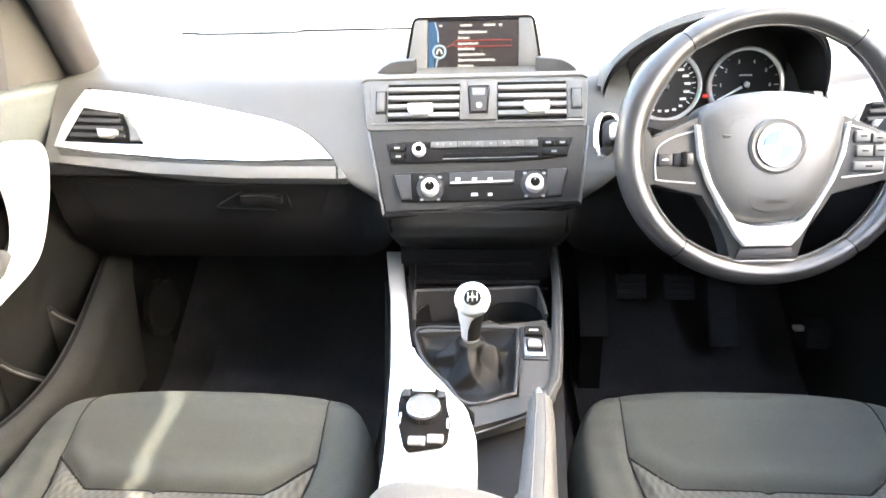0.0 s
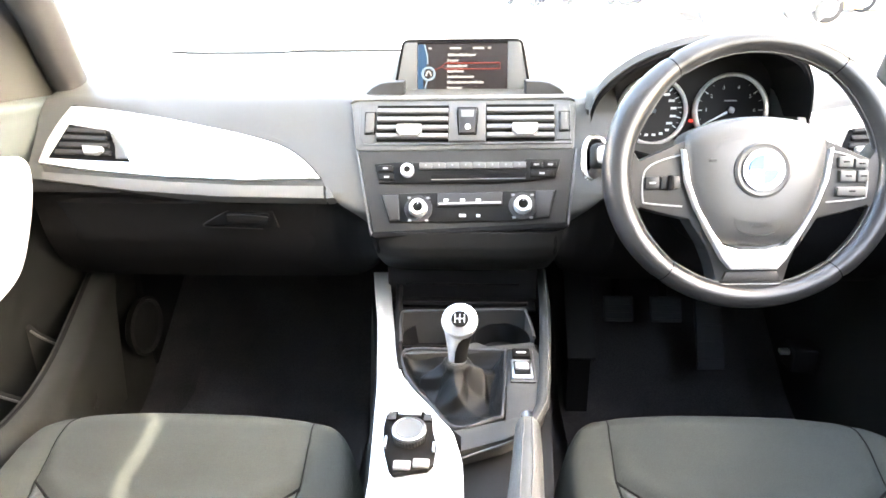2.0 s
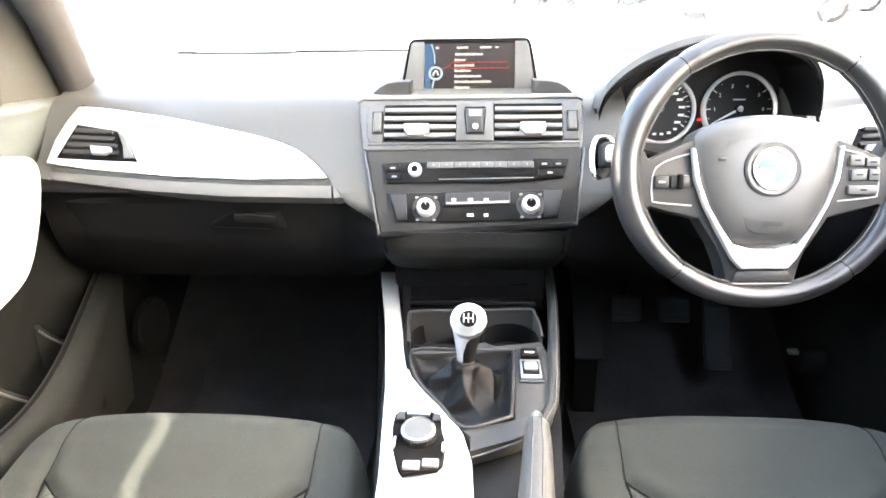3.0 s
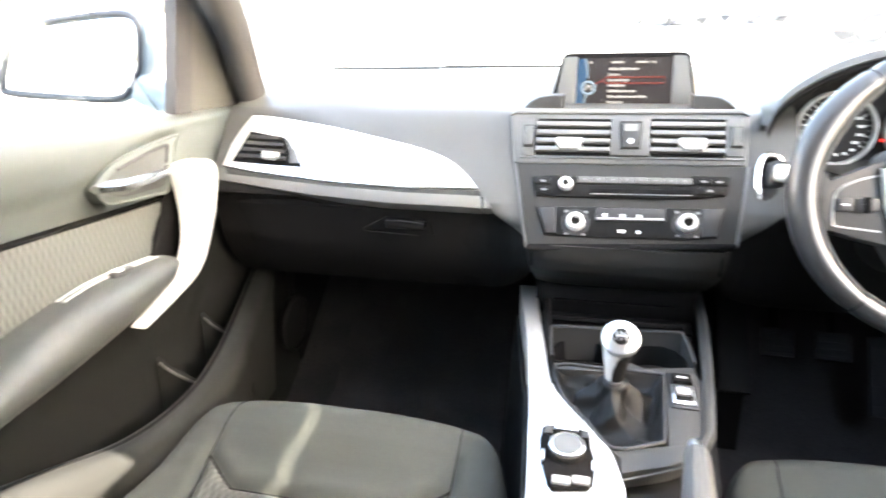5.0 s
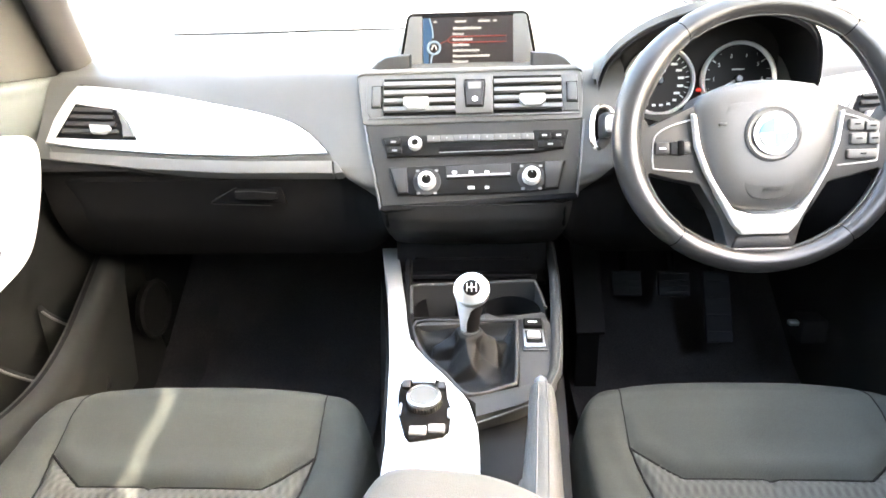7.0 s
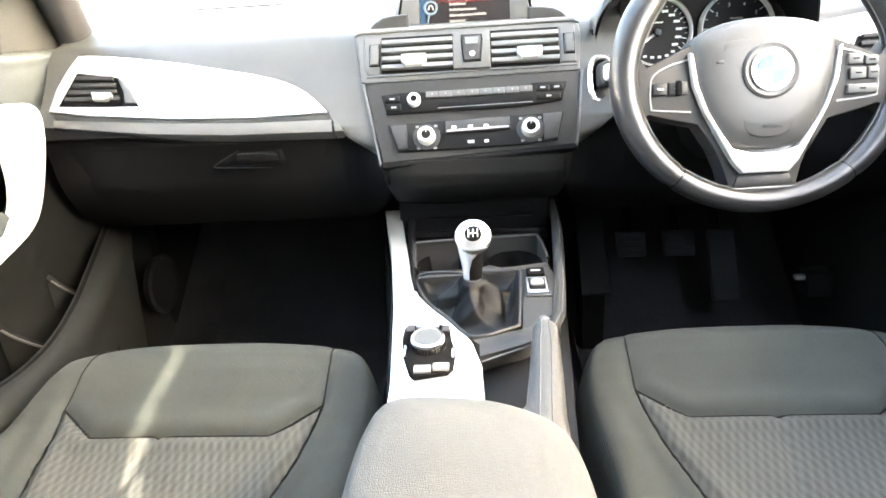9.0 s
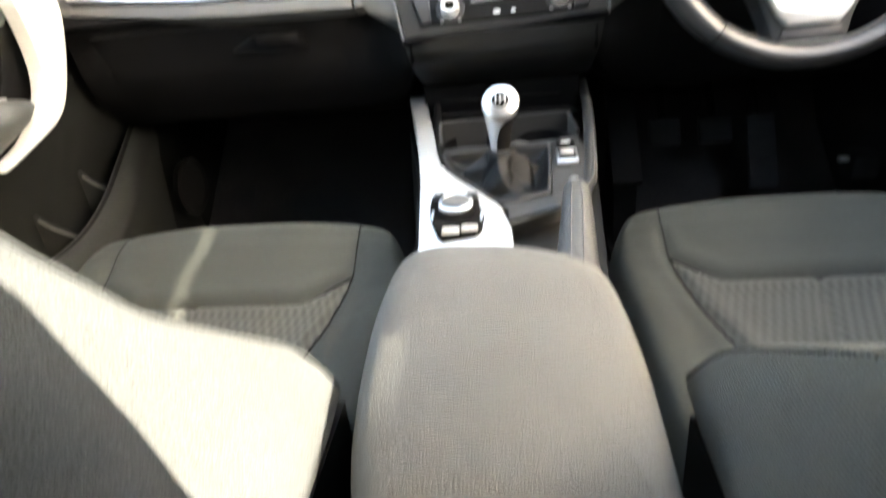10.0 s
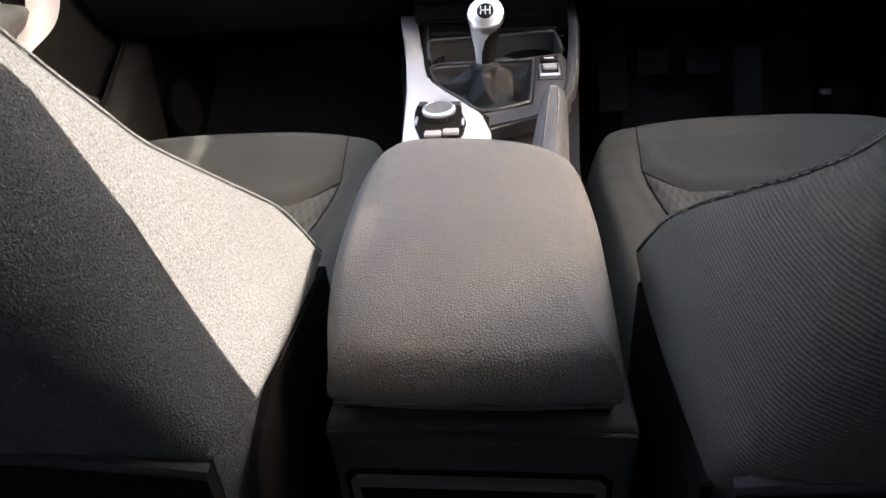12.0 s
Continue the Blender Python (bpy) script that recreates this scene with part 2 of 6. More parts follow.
def part(name, bm, mat, parent, label="", smooth=38):
    """One mesh under a thing or a part; its coordinates are given in the car's frame."""
    ORG = ORIGIN[parent]
    bmesh.ops.translate(bm, verts=bm.verts, vec=-ORG)
    ob = new(name, to_mesh(name, bm, mat, smooth))
    ob.parent = parent
    ORIGIN[ob] = ORG
    return tagged(ob, label)


def single(name, bm, mat, label, category, base=(0, 0, 0), group="", kind="", smooth=38):
    bmesh.ops.translate(bm, verts=bm.verts, vec=-Vector(base))
    ob = new(name, to_mesh(name, bm, mat, smooth))
    ob.location = base
    ORIGIN[ob] = Vector(base)
    return tagged(ob, label, category, group, kind)


def basis(origin, e1, e2):
    e1, e2 = Vector(e1).normalized(), Vector(e2).normalized()
    m = Matrix((e1, e2, e1.cross(e2))).transposed().to_4x4()
    m.translation = origin
    return m


def merge(bm, other):
    me = bpy.data.meshes.new("tmp")
    other.to_mesh(me)
    other.free()
    bm.from_mesh(me)
    bpy.data.meshes.remove(me)
    return bm


def rbox(lo, hi, r=0.004, m=None, bm=None, seg=2):
    """A box between two corners with rounded edges."""
    b = bmesh.new()
    bmesh.ops.create_cube(b, size=1)
    lo, hi = Vector(lo), Vector(hi)
    for v in b.verts:
        v.co = Vector((lo[i] + (v.co[i] + 0.5) * (hi[i] - lo[i]) for i in range(3)))
    r = min(r, 0.49 * min(abs(hi[i] - lo[i]) for i in range(3)))
    if r > 0:
        bmesh.ops.bevel(b, geom=b.edges[:], offset=r, segments=seg, profile=0.5, affect="EDGES")
    if m:
        bmesh.ops.transform(b, matrix=m, verts=b.verts)
    return merge(bm, b) if bm else b


def prism(outline, z0, z1, r=0.0, m=None, bm=None, seg=2):
    """A flat shape from its outline, from z0 to z1, with the rim of the z1 side rounded."""
    b = bmesh.new()
    bot = [b.verts.new((x, y, z0)) for x, y in outline]
    top = [b.verts.new((x, y, z1)) for x, y in outline]
    n = len(outline)
    b.faces.new(bot[::-1])
    cap = b.faces.new(top)
    for i in range(n):
        b.faces.new((bot[i], bot[(i + 1) % n], top[(i + 1) % n], top[i]))
    bmesh.ops.recalc_face_normals(b, faces=b.faces)
    if r > 0:
        bmesh.ops.bevel(b, geom=cap.edges[:], offset=r, segments=seg, profile=0.5, affect="EDGES", clamp_overlap=True)
    if m:
        bmesh.ops.transform(b, matrix=m, verts=b.verts)
    return merge(bm, b) if bm else b


def loft(rings, closed=True, caps=True, bm=None):
    """Joins rings of equally many points into a skin."""
    b = bm or bmesh.new()
    vs = [[b.verts.new(p) for p in ring] for ring in rings]
    n = len(vs[0])
    for a, c in zip(vs, vs[1:]):
        for i in range(n if closed else n - 1):
            j = (i + 1) % n
            b.faces.new((a[i], a[j], c[j], c[i]))
    if caps and closed:
        b.faces.new(vs[0][::-1])
        b.faces.new(vs[-1])
    return b


def lathe(profile, m=None, n=32, bm=None):
    """Turns (radius, height) pairs round the local z axis."""
    rings = [[(max(r, 1e-5) * math.cos(2 * math.pi * i / n), max(r, 1e-5) * math.sin(2 * math.pi * i / n), z) for i in range(n)] for r, z in profile]
    b = loft(rings)
    if m:
        bmesh.ops.transform(b, matrix=m, verts=b.verts)
    return merge(bm, b) if bm else b


def curve(points, n=8, closed=False):
    """A smooth line through points."""
    p = [Vector(q) for q in points]
    k = len(p)
    out = []
    for i in range(k if closed else k - 1):
        a, b, c, d = (p[(i + j) % k] if closed else p[min(max(i + j, 0), k - 1)] for j in (-1, 0, 1, 2))
        for s in range(n):
            t = s / n
            out.append(0.5 * (2 * b + (c - a) * t + (2 * a - 5 * b + 4 * c - d) * t * t + (3 * b - a - 3 * c + d) * t ** 3))
    if not closed:
        out.append(p[-1])
    return out


def tube(points, radius, n=10, closed=False, bm=None, flat=1.0):
    """A round bar along points; radius is one number or one for each point."""
    pts = [Vector(q) for q in points]
    k = len(pts)
    rad = radius if isinstance(radius, (list, tuple)) else [radius] * k
    rings, side = [], None
    for i, p in enumerate(pts):
        a = pts[(i - 1) % k] if closed or i else p
        c = pts[(i + 1) % k] if closed or i < k - 1 else p
        d = (c - a).normalized()
        if side is None:
            side = d.cross(Vector((0, 0, 1)) if abs(d.z) < 0.9 else Vector((0, 1, 0))).normalized()
        side = (side - d * side.dot(d)).normalized()
        up = d.cross(side)
        rings.append([p + rad[i] * (math.cos(2 * math.pi * j / n) * side + flat * math.sin(2 * math.pi * j / n) * up) for j in range(n)])
    if closed:
        rings.append(rings[0])
        b = loft(rings, caps=False, bm=bm)
        bmesh.ops.remove_doubles(b, verts=b.verts, dist=1e-6)
        return b
    return loft(rings, bm=bm)


def slab(grid, thick, bm=None):
    """A sheet from rows of points, with a back side at the offset thick (a vector)."""
    b = bm or bmesh.new()
    t = Vector(thick)
    top = [[b.verts.new(p) for p in row] for row in grid]
    low = [[b.verts.new(Vector(p) + t) for p in row] for row in grid]
    nr, nc = len(grid), len(grid[0])
    for i in range(nr - 1):
        for j in range(nc - 1):
            b.faces.new((top[i][j], top[i][j + 1], top[i + 1][j + 1], top[i + 1][j]))
            b.faces.new((low[i][j], low[i + 1][j], low[i + 1][j + 1], low[i][j + 1]))
    rim = [(0, j) for j in range(nc)] + [(i, nc - 1) for i in range(1, nr)] + [(nr - 1, j) for j in range(nc - 2, -1, -1)] + [(i, 0) for i in range(nr - 2, 0, -1)]
    for (i, j), (k, l) in zip(rim, rim[1:] + rim[:1]):
        b.faces.new((top[i][j], low[i][j], low[k][l], top[k][l]))
    return b


def lettering(text, size, m, depth=0.0004):
    """Words as a thin mesh, centred on the pose m."""
    c = bpy.data.curves.new("text", "FONT")
    c.body, c.size, c.extrude, c.align_x, c.align_y = text, size, depth, "CENTER", "CENTER"
    ob = bpy.data.objects.new("text", c)
    scene.collection.objects.link(ob)
    me = bpy.data.meshes.new_from_object(ob.evaluated_get(bpy.context.evaluated_depsgraph_get()))
    bpy.data.objects.remove(ob)
    b = bmesh.new()
    b.from_mesh(me)
    bmesh.ops.transform(b, matrix=m, verts=b.verts)
    return b


def lerp(x, xs, ys):
    return float(np.interp(x, xs, ys))


# ---- setting: ground and shell of the car ----
IN_CAR = []          # things that stand in the car's frame; levelled at the end


def shell(name, bm, mat, label, smooth=38):
    ob = single(name, bm, mat, label, name.split("_")[0], kind="structure", smooth=smooth)
    IN_CAR.append(ob)
    return ob


bm = bmesh.new()
bmesh.ops.create_grid(bm, x_segments=40, y_segments=40, size=900)
single("ground", bm, TARMAC, "sunlit pale tarmac of an open car park", "ground", kind="structure")

shell("floor", slab([[(x, y, lerp(y, (-1.4, 1.2, 1.55), (0.27, 0.27, 0.55))) for x in np.linspace(-0.79, 0.79, 25)] for y in np.linspace(-1.4, 1.55, 40)], (0, 0, -0.03)), CARPET, "black carpet floor of the car")
shell("wall_front", rbox((-0.78, 1.52, 0.3), (0.78, 1.56, 0.99), 0.005), CARPET, "black carpeted bulkhead")
shell("wall_back", rbox((-0.78, -1.42, 0.25), (0.78, -1.38, 0.98), 0.005), LOWER, "dark lining below the rear window")
shell("ceiling", slab([[(x, y, 1.385 - 0.045 * (x / 0.6) ** 2 - 0.05 * max(0, abs(y + 0.3) - 0.5) ** 2) for x in np.linspace(-0.6, 0.6, 13)] for y in np.linspace(-1.25, 0.5, 20)], (0, 0, 0.05)), HEADLINER, "pale cloth headliner")
for s, side in ((-1, "left"), (1, "right")):
    rows = []
    for y, z, w in ((1.55, 0.93, 0.05), (1.13, 0.970, 0.040), (1.02, 1.10, 0.040), (0.90, 1.20, 0.04), (0.68, 1.275, 0.04), (0.40, 1.345, 0.04), (0.1, 1.365, 0.04), (-0.5, 1.365, 0.04), (-1.2, 1.31, 0.05), (-1.42, 0.98, 0.06)):
        x = lerp(z, (0.93, 1.3), (0.725, 0.61))
        rows.append([Vector((s * x, y, z)) + Vector((w * math.cos(a) * 0.8, w * math.sin(a) * 0.5, w * math.sin(a) * 0.7)) for a in np.linspace(0, 2 * math.pi, 12, endpoint=False)])
    shell("pillar_" + side, loft(rows), PILLAR, "cloth-lined windscreen pillar and roof rail")
    for yb, wd, tag in ((0.0, 0.06, "middle"), (-0.95, 0.10, "rear")):
        shell("post_%s_%s" % (tag, side), loft([[(s * x + dx, yb + dy - 0.25 * (z - 0.9), z) for dx, dy in ((-0.03, -wd), (0.03, -wd), (0.03, wd), (-0.03, wd))] for x, z in ((0.75, 0.3), (0.74, 0.95), (0.61, 1.355))]), PILLAR, "dark lined door post")
shell("wall_right", loft([[(x, y, z) for x, z in ((0.80, 0.967), (0.735, 0.968), (0.715, 0.955), (0.71, 0.92), (0.73, 0.84), (0.72, 0.7), (0.735, 0.6), (0.70, 0.45), (0.70, 0.27), (0.80, 0.27))] for y in (-1.4, -0.5, 0.2, 0.8, 1.54)]), LOWER, "dark door lining beside the driver")
shell("wall_left_rear", loft([[(-x, y, z) for x, z in ((0.80, 0.967), (0.735, 0.968), (0.715, 0.955), (0.71, 0.92), (0.73, 0.84), (0.73, 0.7), (0.735, 0.6), (0.72, 0.45), (0.72, 0.27), (0.80, 0.27))] for y in (-1.4, -0.5, -0.06)]), LOWER, "dark lining of the rear door")
shell("bonnet", slab([[(x, y, 0.985 - 0.22 * ((y - 1.62) / 1.0) ** 1.4 - 0.09 * (x / 0.75) ** 2) for x in np.linspace(-0.78, 0.78, 13)] for y in np.linspace(1.62, 2.6, 12)], (0, 0, -0.02)), PAINT, "pale blue painted bonnet")
shell("trim_cowl", rbox((-0.76, 1.50, 0.985), (0.76, 1.64, 1.012), 0.008), SOFT_BLACK, "black cowl below the windscreen")
pane = shell("window_windscreen", slab([[(x * lerp(v, (0, 1), (0.72, 0.58)), lerp(v, (0, 1), (1.535, 0.46)) + 0.03 * (1 - x * x), lerp(v, (0, 1), (1.02, 1.350)) + 0.10 * v * (1 - v)) for x in np.linspace(-1, 1, 13)] for v in np.linspace(0, 1, 9)], (0, 0.002, 0.005)), VEILED, "clear windscreen glass with glare put in as a milky film")
pane.visible_shadow = False
pane = shell("window_left", slab([[(-0.775 + 0.12 * v, y, 0.955 + 0.39 * v) for y in np.linspace(0.0, lerp(v, (0, 1), (0.94, 0.5)), 6)] for v in np.linspace(0, 1, 6)], (0.004, 0, 0)), GLASS, "clear side window glass")
pane.visible_shadow = False

shell("wall_left_front", rbox((-0.80, 1.27, 0.27), (-0.735, 1.54, 0.96), 0.01), LOWER, "dark kick panel in the footwell")

for s, side in ((-1, "left"), (1, "right")):
    shell("window_rear_" + side, slab([[(s * (0.765 - 0.13 * v), y - 0.09 * v, 0.955 + 0.40 * v) for y in np.linspace(-0.9, -0.04, 6)] for v in np.linspace(0, 1, 6)], (s * 0.004, 0, 0)), TINT, "tinted rear side window")
shell("window_back", slab([[(x * 0.6, -1.40 + 0.17 * v, 0.97 + 0.30 * v) for x in np.linspace(-1, 1, 6)] for v in np.linspace(0, 1, 4)], (0, 0.004, 0)), TINT, "tinted back window")

# ---- dashboard ----
FRONT = basis((0, 0.953, 0.82), (1, 0, 0), (0, 0.59, 1))           # the centre stack's sloping face
PANEL = basis((0, 0.960, 0.845), (1, 0, 0), (0, 0.75, 1))          # the passenger's trim



dash = thing("dashboard", "grey plastic car dashboard with silver trim", "dashboard", (0, 1.2, 0.7))
SIDE_P = [(1.50, 1.025), (1.35, 1.024), (1.22, 1.012), (1.13, 0.993), (1.08, 0.974), (1.043, 0.957), (1.005, 0.905), (0.977, 0.868), (0.953, 0.836),
          (0.950, 0.828), (0.962, 0.823), (0.972, 0.790), (0.982, 0.740), (1.02, 0.680), (1.12, 0.630), (1.48, 0.600)]
MID_P = [(1.50, 1.025), (1.35, 1.020), (1.22, 1.000), (1.13, 0.972), (1.06, 0.966), (1.030, 0.958), (1.003, 0.905), (0.981, 0.868), (0.962, 0.836),
         (0.955, 0.824), (0.944, 0.802), (0.930, 0.778), (0.927, 0.757), (0.937, 0.736), (0.962, 0.720), (1.03, 0.707)]
CLU_P = [(1.50, 1.025), (1.35, 1.024), (1.24, 1.015), (1.17, 1.008), (1.135, 1.000), (1.128, 0.940), (1.124, 0.890), (1.03, 0.880), (0.990, 0.868),
         (0.978, 0.840), (0.975, 0.810), (0.978, 0.780), (0.985, 0.740), (1.02, 0.680), (1.12, 0.630), (1.48, 0.600)]


def blend(a, b, k):
    return [(p[0] + (q[0] - p[0]) * k, p[1] + (q[1] - p[1]) * k) for p, q in zip(a, b)]


def tuck(a, b, k, low):
    """A profile between a and b, whose lower end lies further towards b."""
    p, q = blend(a, b, k), blend(a, b, low)
    return p[:11] + q[11:]


stations = [(-0.712, SIDE_P), (-0.69, SIDE_P), (-0.55, SIDE_P), (-0.40, SIDE_P), (-0.28, SIDE_P), (-0.235, SIDE_P), (-0.215, tuck(MID_P, SIDE_P, 0.75, 1)), (-0.195, tuck(MID_P, SIDE_P, 0.35, 0.9)),
            (-0.175, tuck(MID_P, SIDE_P, 0.08, 0.7)), (-0.155, tuck(MID_P, SIDE_P, 0, 0.4)), (-0.138, MID_P), (0.0, MID_P), (0.138, MID_P), (0.155, tuck(MID_P, SIDE_P, 0, 0.4)), (0.175, tuck(MID_P, SIDE_P, 0.15, 0.7)),
            (0.205, tuck(MID_P, SIDE_P, 0.5, 0.9)), (0.235, tuck(MID_P, SIDE_P, 0.9, 1)), (0.238, SIDE_P), (0.245, CLU_P), (0.40, CLU_P), (0.505, CLU_P), (0.513, SIDE_P), (0.65, SIDE_P), (0.70, SIDE_P)]


def profile_at(x):
    for (xa, pa), (xb, pb) in zip(stations, stations[1:]):
        if xa <= x <= xb:
            return blend(pa, pb, (x - xa) / (xb - xa))
    return stations[-1][1]


def pad_edge(x):
    """Height at which the grey pad ends and the black lower half begins; it dips down beside the stack."""
    return lerp(x, (-0.712, -0.675, -0.522, -0.384, -0.245, -0.225, -0.205, -0.185, -0.165, -0.146, 0.150, 0.170, 0.190, 0.210, 0.235, 0.25, 0.503, 0.515), (0.850, 0.847, 0.832, 0.8245, 0.8230, 0.8225, 0.816, 0.802, 0.788, 0.778, 0.782, 0.791, 0.806, 0.824, 0.838, 0.845, 0.845, 0.8285))


upper, lower = [], []
for x in sorted(set([s[0] for s in stations] + [round(v, 4) for v in np.linspace(-0.245, 0.245, 60)])):
    fine = [(p.x, p.y) for p in curve([(y, z, 0) for y, z in profile_at(x)], 12)]
    cut = next(i for i, p in enumerate(fine) if p[1] < pad_edge(x))
    k = (fine[cut - 1][1] - pad_edge(x)) / (fine[cut - 1][1] - fine[cut][1])
    at = np.arange(len(fine))
    for where, params in ((upper, np.linspace(0, cut - 1 + k, 46)), (lower, np.linspace(cut - 1 + k, len(fine) - 1, 30))):
        where.append([(x, float(np.interp(q, at, [p[0] for p in fine])), float(np.interp(q, at, [p[1] for p in fine]))) for q in params])
    lower[-1].append((x, 1.53, lower[-1][-1][2] - 0.012))
part("body", loft(upper, closed=False), DASH, dash, "grey grained dashboard pad", smooth=32)
part("lower_body", loft(lower, closed=False), LOWER, dash, "black lower dashboard", smooth=32)
# the lower half is black
part("glovebox_lid", slab([[(x, lerp(z, (0.655, 0.70, 0.74, 0.79, 0.822), (1.036, 0.998, 0.976, 0.966, 0.955)) + (0.010 if z > 0.815 else 0) + 0.012 * (abs(x + 0.455) / 0.235) ** 6, z) for x in np.linspace(-0.69, -0.222, 30)] for z in np.linspace(0.655, 0.822, 14)], (0, 0.012, 0)), LOWER, dash, "black glovebox lid")
latch = part("glovebox_latch", prism([(-0.43, 0.772), (-0.385, 0.797), (-0.312, 0.797), (-0.305, 0.768)], -0.004, 0.002, 0.0015, Matrix(((1, 0, 0, 0), (0, 0, -1, 0.966), (0, 1, 0, 0), (0, 0, 0, 1)))), SOFT_BLACK, dash, "recessed black glovebox latch")
part("latch_handle", rbox((-0.385, 0.950, 0.779), (-0.315, 0.962, 0.794), 0.004), LOWER, latch)
# Two paler tubes stand for the highlights on the latch.
part("handle_highlight", tube(curve([(-0.382, 0.950, 0.793), (-0.350, 0.949, 0.7935), (-0.316, 0.950, 0.790)], 4), 0.0009, 6), STACK, latch, "highlight on the handle's edge, put in as a paler tube")
part("latch_highlight", tube(curve([(-0.384, 0.961, 0.797), (-0.410, 0.960, 0.784), (-0.428, 0.960, 0.772), (-0.390, 0.960, 0.769), (-0.330, 0.960, 0.767)], 4), 0.0009, 6), KNEE, latch, "highlight on the latch recess's lip, put in as a paler tube")
# silver panel, its lower strip and the side vent
trim = [(-0.693, 0.0304), (-0.687, 0.0709), (-0.674, 0.1061), (-0.659, 0.1335), (-0.643, 0.1335), (-0.594, 0.1278), (-0.496, 0.1116), (-0.423, 0.0957), (-0.352, 0.0792), (-0.304, 0.0639), (-0.274, 0.0480), (-0.249, 0.0269), (-0.229, 0.0041),
        (-0.353, 0.0015), (-0.479, 0.0067), (-0.620, 0.0194)]
part("trim_panel", prism([trim[0]] + [(p.x, p.y) for p in curve([(x, y, 0) for x, y in trim[1:4]], 4)] + [(p.x, p.y) for p in curve([(x, y, 0) for x, y in trim[4:13]], 5)] + trim[13:], -0.010, 0.006, 0.002, PANEL), SILVER, dash, "brushed silver trim panel")
part("trim_gap", tube([PANEL @ Vector((p.x, p.y + 0.0012, 0.0008)) for p in curve([(x, y, 0) for x, y in trim[:13]], 5)], 0.0016, 6), SOFT_BLACK, dash, "dark gap above the silver panel")
part("trim_groove", prism([(-0.690, 0.0295), (-0.620, 0.0180), (-0.479, 0.0055), (-0.353, 0.0005), (-0.226, 0.0030), (-0.220, -0.0110), (-0.353, -0.0085), (-0.479, -0.0020), (-0.679, 0.0140)], -0.016, 0.0030, 0.001, PANEL), STACK, dash, "grey groove below the silver panel")
part("trim_strip", prism([(-0.684, 0.0150), (-0.479, -0.0011), (-0.353, -0.0073), (-0.222, -0.0084), (-0.220, -0.0301), (-0.384, -0.0278), (-0.522, -0.0187), (-0.680, 0.0012)], -0.018, 0.0055, 0.002, PANEL), STRIP, dash, "pale grey strip")
part("strip_end", prism([(-0.2185, -0.0086), (-0.212, -0.0150), (-0.203, -0.0290), (-0.2175, -0.0301)], -0.018, 0.0050, 0.002, PANEL), STRIP, dash, "short end of the strip")
lip = curve([(x, y + 0.010, 0) for x, y in trim[6:12]] + [(-0.224, 0.0100, 0)], 5)
part("pad_lip", tube([PANEL @ Vector((p.x, p.y, -0.003)) for p in lip], [0.0004 + 0.0030 * math.sin(math.pi * q / (len(lip) - 1)) for q in range(len(lip))], 8), DASH, dash, "soft raised edge of the pad")


def side_vent(parent, mirror=1):
    k = mirror
    outer = [(-0.676, 0.0384), (-0.654, 0.0990), (-0.582, 0.0865), (-0.558, 0.0620), (-0.539, 0.0310), (-0.600, 0.0335)]
    m = PANEL if k == 1 else Matrix.Diagonal((-1, 1, 1, 1)) @ PANEL
    v = part("side_vent", prism(outer, 0.004, 0.0075, 0.001, m), SOFT_BLACK, parent, "black side air vent")
    for i in range(4):
        y = 0.0480 + 0.0128 * i
        a, b = lerp(y, (0.040, 0.098), (-0.667, -0.648)), lerp(y, (0.036, 0.086), (-0.566, -0.588))
        part("slat", prism([(a, y - 0.0040), (b, y - 0.0065), (b, y + 0.0005), (a, y + 0.0040)], 0.006, 0.0125, 0.0015, m), STACK, v)
    part("vent_tab", prism([(-0.618, 0.0560), (-0.584, 0.0535), (-0.581, 0.0450), (-0.592, 0.0400), (-0.612, 0.0420)], 0.010, 0.019, 0.003, m), TAB_GREY, v, "pale grey vent tab")
    part("thumb_wheel", prism([(-0.581, 0.0835), (-0.573, 0.0800), (-0.551, 0.0520), (-0.543, 0.0360), (-0.562, 0.0360), (-0.567, 0.0580)], 0.004, 0.011, 0.002, m), BEZEL, v)


side_vent(dash)
part("trim_panel", prism([(-x, y) for x, y in ((-0.693, 0.0304), (-0.659, 0.1335), (-0.594, 0.1278), (-0.530, 0.117), (-0.530, 0.012))], -0.004, 0.006, 0.002, PANEL), SILVER, dash, "brushed silver trim panel")
side_vent(dash, -1)
part("windscreen_seal", tube([(x * 0.70, 1.500 + 0.03 * (1 - x * x), 1.0265) for x in np.linspace(-1, 1, 41)], [lerp(x, (-1, -0.75, -0.45, -0.15, 0.2, 1), (0.004, 0.0052, 0.0034, 0.0018, 0.0010, 0.0014)) for x in np.linspace(-1, 1, 41)], 6), RUBBER, dash, "black seal along the windscreen's foot")
part("defroster_grille", slab([[(x, y, lerp(y, (1.38, 1.46), (1.0275, 1.0285)) + 0.0012) for x in np.linspace(-0.62, -0.40, 12)] for y in np.linspace(1.40, 1.455, 5)], (0, 0, -0.004)), KEYCAP, dash, "grey defroster grille")

